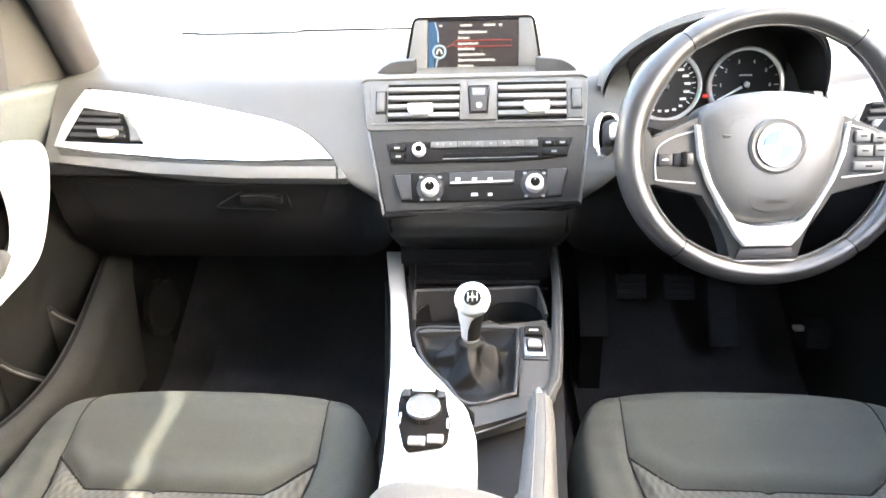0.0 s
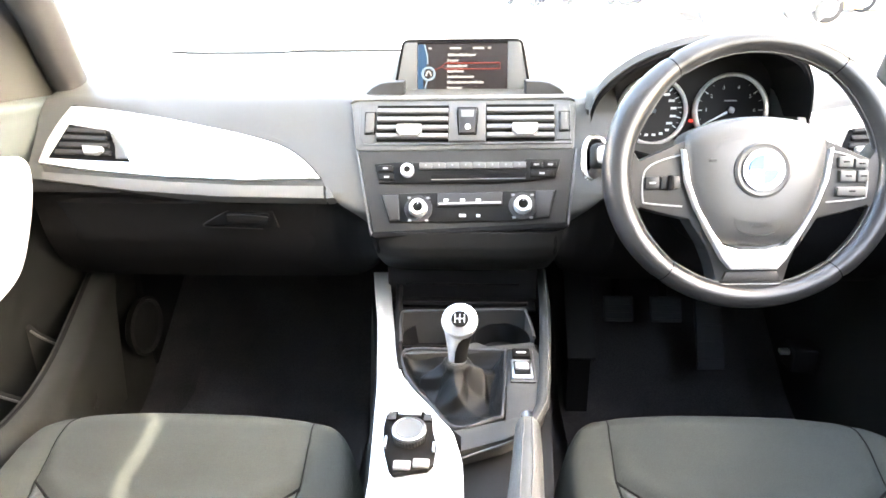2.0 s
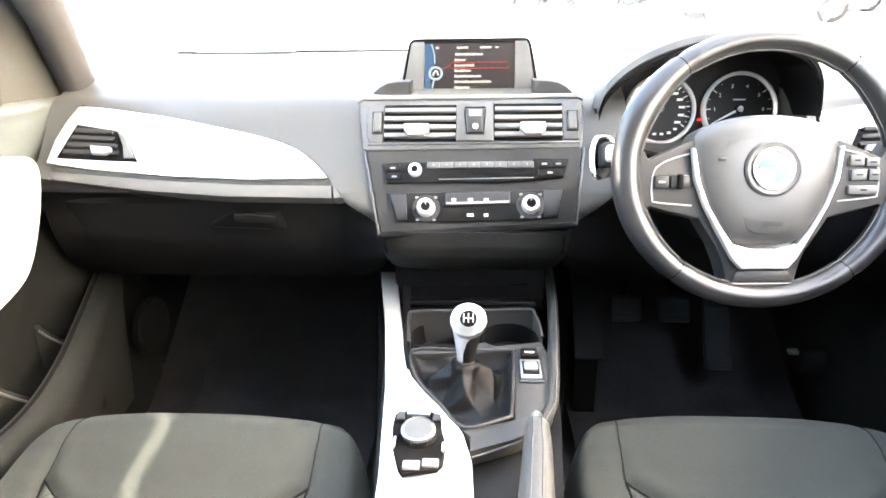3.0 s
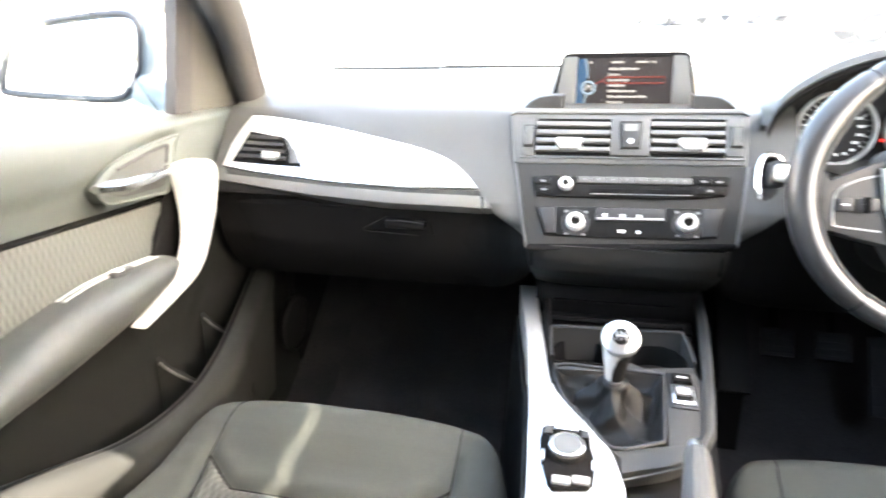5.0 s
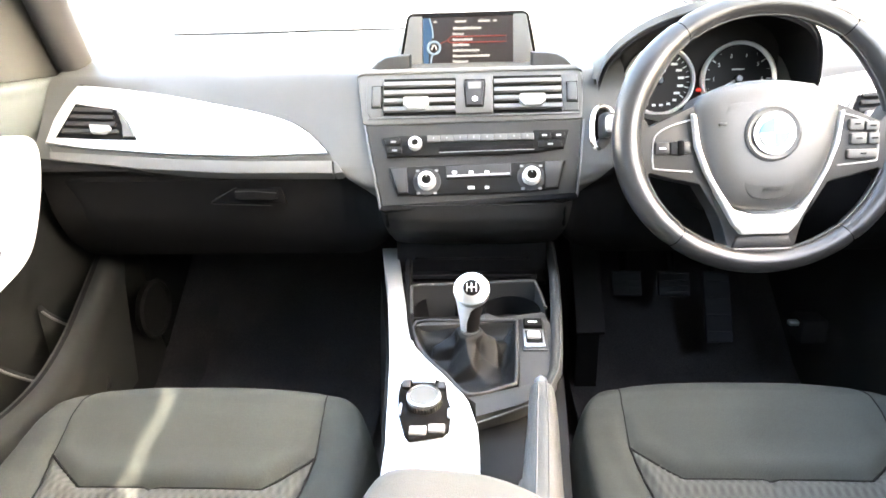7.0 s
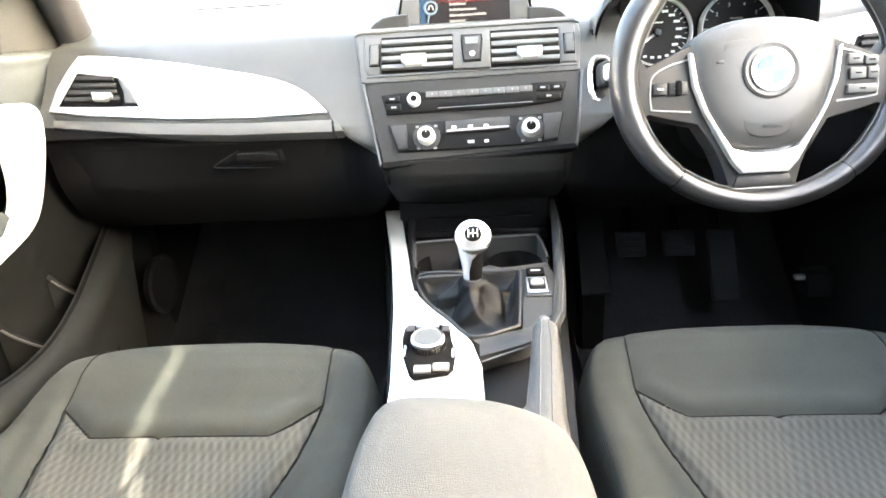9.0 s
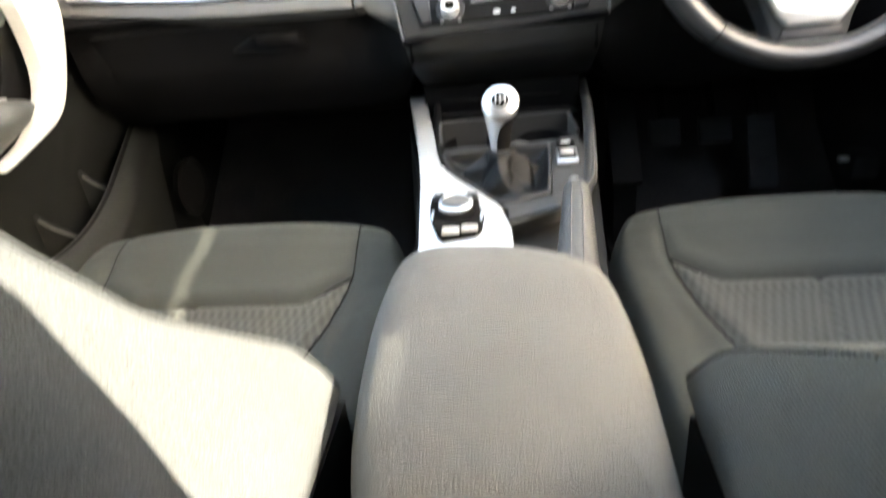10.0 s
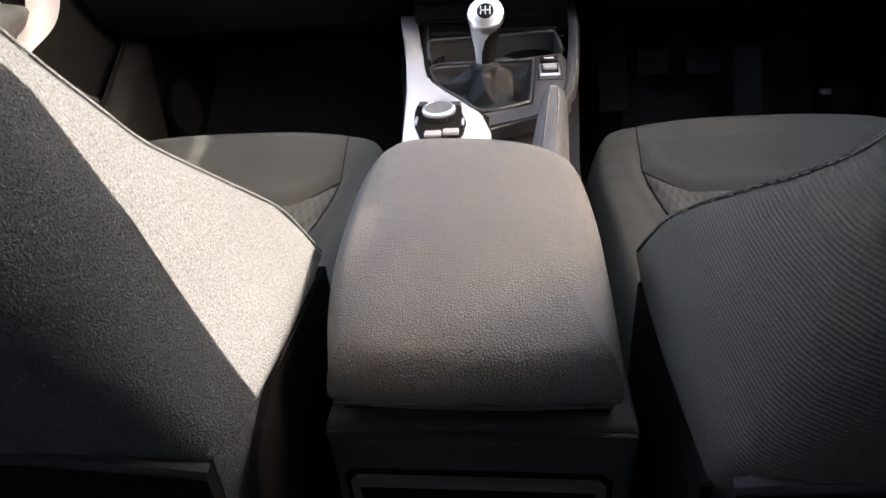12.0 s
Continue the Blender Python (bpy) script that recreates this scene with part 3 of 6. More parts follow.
# ---- centre stack ----
part("knee_panel", slab([[(x * lerp(z, (0.690, 0.776), (0.93, 1.03)), lerp(z, (0.690, 0.700, 0.716, 0.732, 0.752, 0.776), (0.985, 0.968, 0.944, 0.926, 0.9165, 0.9175)) + 0.016 * (abs(x) / 0.145) ** 6, z) for x in np.linspace(-0.145, 0.145, 24)] for z in np.linspace(0.690, 0.776, 18)], (0, 0.008, 0)), KNEE, dash, "dark rounded panel below the stack", smooth=60)
stack = thing("centre_stack", "dark centre stack with air vents, radio and climate panel", "centre stack", (0, 0.98, 0.78))
part("vent_frame", prism([(-0.187, 0.157), (-0.181, 0.1635), (0.160, 0.1655), (0.168, 0.160), (0.171, 0.145), (0.167, 0.085), (0.163, 0.081), (-0.170, 0.0765), (-0.176, 0.080)], -0.004, 0.006, 0.003, FRONT), FRAME, stack, "grey vent surround")
part("vent_lip", prism([(-0.168, 0.0885), (0.163, 0.0920), (0.162, 0.0885), (-0.167, 0.0850)], 0.004, 0.0085, 0.0015, FRONT), EDGE, stack, "grey lower edge of the vents")
part("vent_cap", prism([(-0.187, 0.157), (-0.180, 0.1685), (0.160, 0.1705), (0.169, 0.160), (0.160, 0.1630), (-0.178, 0.1610)], 0.0, 0.009, 0.002, FRONT), VENT_GREY, stack)
for x0, x1, y0, y1, tab, ty in ((-0.143, -0.029, 0.0910, 0.1525, -0.091, 0.1070), (0.030, 0.136, 0.0925, 0.1540, 0.090, 0.1090)):
    v = part("air_vent", prism([(x0, y1), (x1, y1), (x1, y0), (x0, y0)], 0.0055, 0.0072, 0, FRONT), SOFT_BLACK, stack, "black air vent")
    for i in range(4):
        y = y0 + 0.0085 + 0.0139 * i
        part("slat", prism([(x0 + 0.001, y - 0.0036), (x1 - 0.001, y - 0.0036), (x1 - 0.001, y + 0.0036), (x0 + 0.001, y + 0.0036)], 0.0065, 0.0150, 0.0012, FRONT), VENT_GREY, v, "grey vent slat")
    part("vent_tab", prism([(tab - 0.019, ty + 0.010), (tab + 0.019, ty + 0.010), (tab + 0.020, ty - 0.002), (tab + 0.013, ty - 0.010), (tab - 0.013, ty - 0.010), (tab - 0.020, ty - 0.002)], 0.010, 0.021, 0.003, FRONT), TAB_GREY, v, "pale grey vent tab")
part("hazard_block", rbox((-0.029, 0.0905, 0.003), (0.029, 0.1545, 0.013), 0.002, FRONT), FRAME, stack)
b = part("hazard_button", prism([(-0.0135, 0.1440), (0.0145, 0.1440), (0.0155, 0.138), (0.0125, 0.1025), (-0.0115, 0.1025), (-0.0145, 0.138)], 0.011, 0.017, 0.002, FRONT), KEYCAP, stack, "hazard warning button")
part("button_edge", tube([FRONT @ Vector((x, y, 0.0135)) for x, y in ((-0.0150, 0.1455), (0.0160, 0.1455), (0.0170, 0.138), (0.0138, 0.1010), (-0.0128, 0.1010), (-0.0160, 0.138))], 0.0010, 5, True), SOFT_BLACK, b)
part("button_glyph", prism([(-0.010, 0.1405), (0.011, 0.1405), (0.010, 0.1290), (-0.009, 0.1290)], 0.0165, 0.0174, 0, FRONT), VENT_GREY, b)
part("lamp_lens", lathe([(0.0, 0.0168), (0.0045, 0.0172), (0.0, 0.0186)], FRONT @ Matrix.Translation((0.001, 0.1125, 0)), 12), MARK, b)
for x0, x1, y0, y1, g0, g1, h0, h1 in ((-0.171, -0.1445, 0.088, 0.1515, -0.1605, -0.1475, 0.1045, 0.1385), (0.1375, 0.1615, 0.094, 0.1545, 0.1450, 0.1585, 0.109, 0.1395)):
    w = part("thumb_wheel", prism([(x0, y1), (x1, y1), (x1, y0), (x0 + 0.006 * (x0 < 0), y0), (x0, y0 + 0.012)], 0.004, 0.009, 0.002, FRONT), FRAME, stack)
    part("wheel_slot", prism([(g0 - 0.002, h0 - 0.002), (g1 + 0.002, h0 - 0.002), (g1 + 0.002, h1 + 0.002), (g0 - 0.002, h1 + 0.002)], 0.007, 0.0094, 0, FRONT), SOFT_BLACK, w)
    m = (h0 + h1) / 2
    part("wheel_grip", prism([(g0, h0), (g1, h0), (g1 + 0.001, m), (g1, h1), (g0, h1), (g0 - 0.001, m)], 0.006, 0.014, 0.003, FRONT), BEZEL, w)
part("fascia", prism([(-0.171, 0.0774), (0.167, 0.0815), (0.152, -0.0403), (-0.142, -0.0581)], -0.006, 0.004, 0.002, FRONT), STACK, stack, "dark grey fascia")
part("fascia_foot", prism([(-0.148, -0.0590), (-0.142, -0.0540), (0.152, -0.0365), (0.157, -0.0410), (0.150, -0.0455), (-0.140, -0.0640)], -0.008, 0.0055, 0.002, FRONT), SOFT_BLACK, stack, "dark gap below the fascia")
for pts in ([(-0.172, 0.077), (-0.1755, 0.077), (-0.1475, -0.060), (-0.1440, -0.059)], [(0.168, 0.081), (0.1715, 0.081), (0.1565, -0.042), (0.1535, -0.0415)]):
    part("fascia_edge", prism(pts, -0.004, 0.006, 0.0015, FRONT), EDGE, stack, "thin grey edge")
radio = part("radio", prism([(-0.145, 0.0540), (-0.114, 0.0575), (-0.075, 0.0570), (0.088, 0.0590), (0.091, 0.0630), (0.146, 0.0630), (0.137, 0.0335), (0.093, 0.0280), (0.040, 0.0245), (-0.032, 0.0244), (-0.136, 0.0225)], 0.002, 0.0085, 0.0015, FRONT), PANEL_BLACK, stack, "black radio panel")
part("disc_slot", prism([(-0.055, 0.0372), (0.091, 0.0398), (0.091, 0.0320), (-0.055, 0.0292)], 0.006, 0.0098, 0.001, FRONT), SOFT_BLACK, radio, "disc slot")
part("slot_edge", tube([FRONT @ Vector((x, y, 0.0092)) for x, y in ((-0.055, 0.0286), (0.091, 0.0314))], 0.0007, 5), MARK_DIM, radio)
part("volume_knob", lathe([(0.0105, 0.006), (0.0105, 0.016), (0.0095, 0.019), (0.0058, 0.0200), (0.0050, 0.0185)], FRONT @ Matrix.Translation((-0.092, 0.0425, 0)), 28), RING, radio, "satin silver volume knob")
part("knob_face", lathe([(0.0053, 0.0175), (0.0051, 0.0192), (0.0, 0.0192)], FRONT @ Matrix.Translation((-0.092, 0.0425, 0)), 24), LOWER, radio)
for i in range(8):
    x, y = -0.0735 + 0.0207 * i, 0.0455 + 0.00022 * i
    k = part("preset_key", rbox((x, y, 0.007), (x + 0.0200, y + 0.0105, 0.0115), 0.0010, FRONT), PRESET, radio)
    part("key_mark", rbox((x + 0.0090, y + 0.0045, 0.0112), (x + 0.0110, y + 0.0070, 0.0119), 0, FRONT), MARK_DIM, k)
for x0, x1, y0, y1 in ((-0.1385, -0.115, 0.0415, 0.0515), (-0.1355, -0.113, 0.0275, 0.0375), (0.098, 0.117, 0.0480, 0.0585), (0.119, 0.139, 0.0480, 0.0585), (0.098, 0.134, 0.0335, 0.0445)):
    k = part("radio_key", rbox((x0, y0, 0.007), (x1, y1, 0.0105), 0.0012, FRONT), PANEL_BLACK, radio)
    part("key_mark", rbox(((x0 + x1) / 2 - 0.004, (y0 + y1) / 2 - 0.0015, 0.0102), ((x0 + x1) / 2 + 0.004, (y0 + y1) / 2 + 0.0015, 0.0109), 0, FRONT), MARK_DIM, k)
clim = part("climate_panel", prism([(-0.134, 0.0055), (-0.106, 0.0065), (0.05, 0.0108), (0.139, 0.0134), (0.127, -0.0305), (0.075, -0.0362), (-0.017, -0.0385), (-0.118, -0.0392)], 0.002, 0.0085, 0.0015, FRONT), PANEL_BLACK, stack, "black climate control panel")
for x, y in ((-0.0735, -0.0180), (0.0860, -0.0125)):
    part("knob_bay", lathe([(0.0215, 0.0080), (0.0210, 0.0096), (0.0, 0.0096)], FRONT @ Matrix.Translation((x, y, 0)), 32), KEYCAP, clim)
    kn = part("climate_knob", lathe([(0.0142, 0.008), (0.0138, 0.014), (0.0130, 0.022), (0.0117, 0.0245), (0.0080, 0.0245), (0.0072, 0.0225)], FRONT @ Matrix.Translation((x, y, 0)), 36), RING, clim, "silver-ringed climate knob")
    part("knob_face", lathe([(0.0076, 0.0210), (0.0072, 0.0230), (0.0, 0.0234)], FRONT @ Matrix.Translation((x, y, 0)), 28), LOWER, kn)
    part("pointer", rbox((x - 0.0006, y + 0.0035, 0.0230), (x + 0.0006, y + 0.0065, 0.0240), 0, FRONT), MARK, kn)
    for a in (-145, -40, 40, 145):
        part("scale_mark", rbox((x + 0.0225 * math.sin(radians(a)) - 0.0025, y + 0.0225 * math.cos(radians(a)) - 0.0016, 0.008), (x + 0.0225 * math.sin(radians(a)) + 0.0025, y + 0.0225 * math.cos(radians(a)) + 0.0016, 0.0102), 0, FRONT), MARK_DIM, clim)
kp = part("key_panel", prism([(-0.044, 0.0056), (0.055, 0.0086), (0.055, -0.0113), (-0.044, -0.0143)], 0.006, 0.0125, 0.002, FRONT), KEYCAP, clim, "grey key bar")
for x in (-0.031, -0.0055, 0.0185):
    part("key_mark", rbox((x - 0.0035, -0.0075, 0.0122), (x + 0.0035, -0.0030, 0.0133), 0, FRONT), MARK, kp)
part("key_edge", prism([(-0.042, -0.0095), (0.053, -0.0066), (0.053, -0.0098), (-0.042, -0.0127)], 0.0115, 0.0140, 0.0006, FRONT), TAB_GREY, kp, "pale lower edge")
for x, w in ((-0.0055, 0.0050), (0.0185, 0.0030)):
    part("key_mark", rbox((x - w, -0.0305, 0.008), (x + w, -0.0262, 0.0094), 0, FRONT), MARK, clim)
for pts in ([(-0.130, 0.0030), (-0.105, 0.0040), (-0.102, -0.0360), (-0.117, -0.0370)], [(0.106, 0.0110), (0.135, 0.0118), (0.125, -0.0290), (0.106, -0.0310)]):
    part("fan_key", prism(pts, 0.007, 0.0113, 0.002, FRONT), KEYCAP, clim)

# ---- infotainment display ----
DISP = basis((-0.011, 1.140, 1.006), (1, 0, 0.002), (0, 0.3, 1))
disp = thing("display", "free-standing infotainment screen showing a dark menu", "screen", (-0.011, 1.15, 0.955))


def rounded(wt, ht, wb, hb, r=0.012, n=5):
    """Outline of the display: narrower above, with round upper corners."""
    pts = [(-wb, -hb)]
    for s, start in ((-1, 180), (1, 90)):
        pts += [(s * (wt - r) + r * math.cos(radians(start - 90 * k / n)), ht - r + r * math.sin(radians(start - 90 * k / n))) for k in range(n + 1)]
    return pts + [(wb, -hb)]


part("housing", loft([[DISP @ Vector((x, y, z)) for x, y in rounded(*size)] for size, z in (((0.103, 0.0465, 0.122, 0.058), -0.001), ((0.108, 0.0480, 0.138, 0.058), -0.010), ((0.100, 0.044, 0.140, 0.058), -0.055))]), FRAME, disp, "grey display housing")
for s in (-1, 1):
    side = [(s * x, y) for x, y in ((0.0780, 0.0440), (0.0960, 0.0440), (0.1010, 0.0400), (0.1165, -0.0520), (0.0780, -0.0520))]
    part("bezel_side", prism(side, -0.004, 0.005, 0.002, DISP), BEZEL, disp, "grey bezel")
part("bezel_rim", tube([DISP @ Vector((x, y, 0.001)) for x, y in rounded(0.1045, 0.0475, 0.1205, 0.054)], 0.0022, 6), SOFT_BLACK, disp, "black outer rim")
part("bezel_top", rbox((-0.098, 0.0410, -0.01), (0.098, 0.0458, 0.0045), 0.002, DISP), SOFT_BLACK, disp)
scr = part("screen", rbox((-0.0775, -0.0505, -0.004), (0.0785, 0.0415, 0.003), 0.001, DISP), SCREEN, disp, "lit dark brown menu screen")


def on_screen(name, pts, mat, z=0.0034):
    return part(name, prism(pts, z - 0.0003, z, 0, DISP), mat, scr)


on_screen("blue_band", [(-0.077, 0.0400), (-0.066, 0.0400), (-0.061, 0.012), (-0.068, -0.022), (-0.067, -0.049), (-0.077, -0.049)], SCREEN_BLUE)
part("blue_line", tube([DISP @ Vector(p) for p in curve([(-0.066, 0.0400, 0.0036), (-0.061, 0.022, 0.0036), (-0.060, 0.006, 0.0036)], 6)], 0.0013, 6), SCREEN_PALE, scr)
part("blue_line", tube([DISP @ Vector(p) for p in curve([(-0.061, -0.022, 0.0036), (-0.064, -0.034, 0.0036), (-0.065, -0.049, 0.0036)], 6)], 0.0013, 6), SCREEN_PALE, scr)
part("dial_ring", tube([DISP @ Vector((-0.0585 + 0.0105 * math.cos(a), -0.0105 + 0.0105 * math.sin(a), 0.0038)) for a in np.linspace(0, 2 * math.pi, 28, endpoint=False)], 0.0021, 6, True), SCREEN_PALE, scr)
part("dial_icon", tube([DISP @ Vector(p) for p in curve([(-0.063, -0.014, 0.004), (-0.060, -0.007, 0.004), (-0.056, -0.008, 0.004), (-0.054, -0.014, 0.004)], 5)], 0.0016, 6), SCREEN_WHITE, scr)
for x0, x1, y in ((-0.025, 0.024, 0.0215), (-0.026, -0.006, 0.0120), (-0.026, 0.009, 0.0025), (-0.026, 0.003, -0.0065), (-0.026, 0.021, -0.0160), (-0.026, 0.038, -0.0255), (-0.026, 0.001, -0.0350)):
    letters = int((x1 - x0) / 0.0036)
    for k in range(letters):
        h = random.choice((0.0018, 0.0018, 0.0018, 0.0027)) if k else 0.0027
        a = x0 + (x1 - x0) * k / letters
        on_screen("menu_mark", [(a, y + h), (a + 0.0031, y + h), (a + 0.0031, y - 0.0019), (a, y - 0.0019)], SCREEN_WHITE)
for x0, x1 in ((-0.022, -0.002), (0.018, 0.038), (0.044, 0.050), (-0.059, -0.053)):
    on_screen("status_mark", [(x0, 0.0350), (x1, 0.0350), (x1, 0.0315), (x0, 0.0315)], SCREEN_WHITE)
part("highlight", tube([DISP @ Vector(p) for p in ((-0.029, 0.0075, 0.0038), (0.066, 0.0075, 0.0038), (0.066, -0.0025, 0.0038), (-0.029, -0.0025, 0.0038), (-0.036, 0.0015, 0.0038))], 0.0012, 6, True), SCREEN_RED, scr, "red highlight frame")
part("highlight_line", tube([DISP @ Vector((-0.048, -0.004, 0.0037)), DISP @ Vector((-0.036, 0.0015, 0.0037))], 0.0009, 5), SCREEN_RED, scr)
TOP = Matrix(((1, 0, 0, 0), (0, 0, -1, 1.105), (0, 1, 0, 0), (0, 0, 0, 1)))
for s in (-1, 1):
    part("base_flare", prism([(s * x - 0.006, z) for x, z in ((0.100, 0.989), (0.124, 0.9885), (0.141, 0.986), (0.155, 0.979), (0.166, 0.969), (0.170, 0.956), (0.170, 0.940), (0.100, 0.940))], 0, 0.030, 0.006, TOP), SPOKE, disp, "dark flared base")

# ---- instrument cluster ----
cluster = thing("instrument_cluster", "black instrument cluster with two chrome-ringed dials", "instruments", (0.38, 1.12, 0.88))
arch0 = [(0.186, 0.955), (0.196, 0.985), (0.222, 1.012), (0.262, 1.036), (0.32, 1.055), (0.39, 1.060), (0.445, 1.053), (0.487, 1.035), (0.508, 1.000), (0.513, 0.950)]
rows = []
for y, drop, grow in ((0.985, 0.010, 0.0), (0.992, 0.0, 0.0), (1.10, 0.010, 0.004), (1.20, 0.026, 0.012), (1.34, 0.045, 0.03)):
    rows.append([((x - 0.350) * (1 + grow) + 0.350, y, max(z - drop, 0.93)) for x, z, _ in curve([(x, z, 0) for x, z in arch0], 5)])
part("hood", slab(rows, (0, 0.004, -0.004)), DASH, cluster, "grey grained hood")
part("hood_lining", slab([[(x + (0.003 if x < 0.35 else -0.003), y - 0.001, z - 0.006) for x, y, z in row] for row in rows], (0, 0.003, -0.006)), SOFT_BLACK, cluster, "matt black lining of the hood")
part("back_panel", prism([(0.246, 0.882), (0.508, 0.882), (0.505, 0.985), (0.485, 1.015), (0.460, 1.030), (0.300, 1.030), (0.268, 1.016), (0.250, 0.998)], 0, 0.012, 0.003, Matrix(((1, 0, 0, 0), (0, 0, -1, 1.124), (0, 1, 0, 0), (0, 0, 0, 1)))), CLUSTER, cluster)
CLU = basis((0, 1.108, 0.935), (1, 0, 0), (0, 0.22, 1))
for cx, r, major in ((0.311, 0.055, 12), (0.440, 0.0585, 7)):
    m = CLU @ Matrix.Translation((cx, 0, 0))
    d = part("dial", lathe([(r - 0.002, 0.0), (r - 0.002, 0.004), (0.0, 0.004)], m, 48), CLUSTER, cluster, "black dial face")
    part("dial_ring", lathe([(r + 0.003, 0.0), (r + 0.003, 0.010), (r, 0.013), (r - 0.003, 0.010), (r - 0.003, 0.002)], m, 56), RING, d, "chrome dial ring")
    for i in range(major * 2 + 1):
        a = radians(125 - 250 * i / (major * 2))
        big = i % 2 == 0
        part("tick", rbox((-0.0008 if big else -0.0004, r - (0.0125 if big else 0.009), 0.0042), (0.0008 if big else 0.0004, r - 0.005, 0.0050), 0, m @ Matrix.Rotation(a, 4, "Z")), MARK, d)
        if big and major == 7 and 0 < i:
            p = Matrix.Rotation(a, 4, "Z") @ Vector((0, r - 0.019, 0))
            part("numeral", lettering(str(i // 2), 0.0085, m @ Matrix.Translation((p.x, p.y, 0.0046))), MARK, d)
        elif big and major == 12:
            p = Matrix.Rotation(a, 4, "Z") @ Vector((0, r - 0.019, 0))
            part("numeral", rbox((p.x - 0.005, p.y - 0.002, 0.0042), (p.x + 0.005, p.y + 0.002, 0.0050), 0, m), MARK, d)
    part("caption", rbox((-0.010, 0.015, 0.0042), (0.010, 0.0172, 0.0050), 0, m), MARK, d)
    a = radians(118 if major == 7 else 125)
    part("needle", prism([(-0.0022, 0.0), (-0.0008, r - 0.008), (0.0008, r - 0.008), (0.0022, 0.0)], 0.0065, 0.0085, 0.0005, m @ Matrix.Rotation(a, 4, "Z")), MARK, d, "white needle")
    part("needle_hub", lathe([(0.007, 0.004), (0.007, 0.010), (0.005, 0.012), (0.0, 0.012)], m, 20), GLOSS, d)
    if major == 12:
        for i, (gx, gy) in enumerate(((-0.020, -0.038), (-0.008, -0.040), (0.004, -0.040), (0.016, -0.038), (0.026, -0.032))):
            part("gauge_mark", rbox((gx - 0.003, gy - 0.002, 0.0042), (gx + 0.003, gy + 0.002, 0.0050), 0, m), MARK, d)
part("warning_lamp", rbox((0.369, -0.020, 0.014), (0.377, -0.015, 0.0155), 0.001, CLU), WARNING, cluster, "lit red warning lamp")

# ---- starter switch with key fob ----
KEYP = basis((0.197, 0.984, 0.877), (1, 0.25, 0), (0, 0.35, 1))
slot = thing("key_slot", "chrome-ringed key slot with a black key fob", "ignition", (0.197, 0.99, 0.85))
oval = [(0.0175 * math.copysign(abs(math.cos(a)) ** 0.7, math.cos(a)), 0.033 * math.copysign(abs(math.sin(a)) ** 0.8, math.sin(a))) for a in np.linspace(0, 2 * math.pi, 32, endpoint=False)]
part("chrome_ring", tube([KEYP @ Vector((x, y, 0.002)) for x, y in oval], 0.0046, 8, True), CHROME, slot, "oval chrome ring")
part("recess", prism([(x * 0.98, y * 0.98) for x, y in oval], -0.006, 0.001, 0.001, KEYP), SOFT_BLACK, slot)
part("key_fob", rbox((-0.009, -0.016, 0.0), (0.013, 0.022, 0.028), 0.007, KEYP, seg=3), KEYCAP, slot, "dark key fob")
part("fob_cap", rbox((-0.007, -0.010, 0.022), (0.014, 0.016, 0.034), 0.006, KEYP, seg=3), KNOB, slot, "silver cap of the key fob")
part("start_button", lathe([(0.0095, 0.0), (0.0095, 0.007), (0.0, 0.008)], KEYP @ Matrix.Translation((0, -0.022, 0)), 20), KEYCAP, slot)

# ---- steering wheel ----
TILT_W = radians(16)
WHEEL = basis((0.379, 0.846, 0.885), (1, 0.05, 0), (0, math.sin(TILT_W), math.cos(TILT_W)))
wheel = thing("steering_wheel", "black leather three-spoke steering wheel with silver trim", "steering wheel", (0.379, 0.90, 0.87))


def on_wheel(name, outline, z0, z1, r, mat, label="", n=5, parent=None):
    pts = [(p.x, p.y) for p in curve([(x, y, 0) for x, y in outline], n, True)] if n > 1 else outline
    return part(name, prism(pts, z0, z1, r, WHEEL), mat, parent or wheel, label)


RIM_X, RIM_Y, RIM_C = 0.1795, 0.1680, 0.0040       # half width and half height of the rim's middle line


def rim_at(a, b, r1, r2):
    """A point on the rim: a round the wheel, b round the leather."""
    c = Vector((math.cos(a), math.sin(a), 0))
    return WHEEL @ (Vector((RIM_X * c.x, RIM_Y * c.y + RIM_C, 0)) + r1 * math.cos(b) * c + Vector((0, 0, r2 * math.sin(b))))


def rim_size(a):
    d = math.degrees(a) % 360
    grip = sum(math.exp(-((d - c) / 14) ** 2) for c in (30, 150))
    side = math.cos(a) ** 4
    r1, r2 = 0.0152 + 0.0035 * side + 0.003 * grip, 0.0170 + 0.002 * grip
    if min(abs(d - c) for c in (53, 127, 232, 308)) < 2.0:
        r1, r2 = r1 - 0.0016, r2 - 0.0016
    return r1, r2


rings = []
for i in range(120):
    a = 2 * math.pi * i / 120
    rings.append([rim_at(a, b, *rim_size(a)) for b in np.linspace(0, 2 * math.pi, 18, endpoint=False)])
rings.append(rings[0])
bm = loft(rings, caps=False)
bmesh.ops.remove_doubles(bm, verts=bm.verts, dist=1e-6)
rim = part("rim", bm, LEATHER, wheel, "smooth black leather rim")
part("rim_stitching", tube([rim_at(a, math.pi - 0.25, rim_size(a)[0] + 0.0004, rim_size(a)[1]) for a in np.linspace(0, 2 * math.pi, 120, endpoint=False)], 0.0010, 5, True), STITCH, rim)
for a in (53, 127, 232, 308):
    part("rim_seam", tube([rim_at(radians(a), b, *rim_size(radians(a))) for b in np.linspace(0, 2 * math.pi, 20, endpoint=False)], 0.0011, 5, True), SOFT_BLACK, rim)
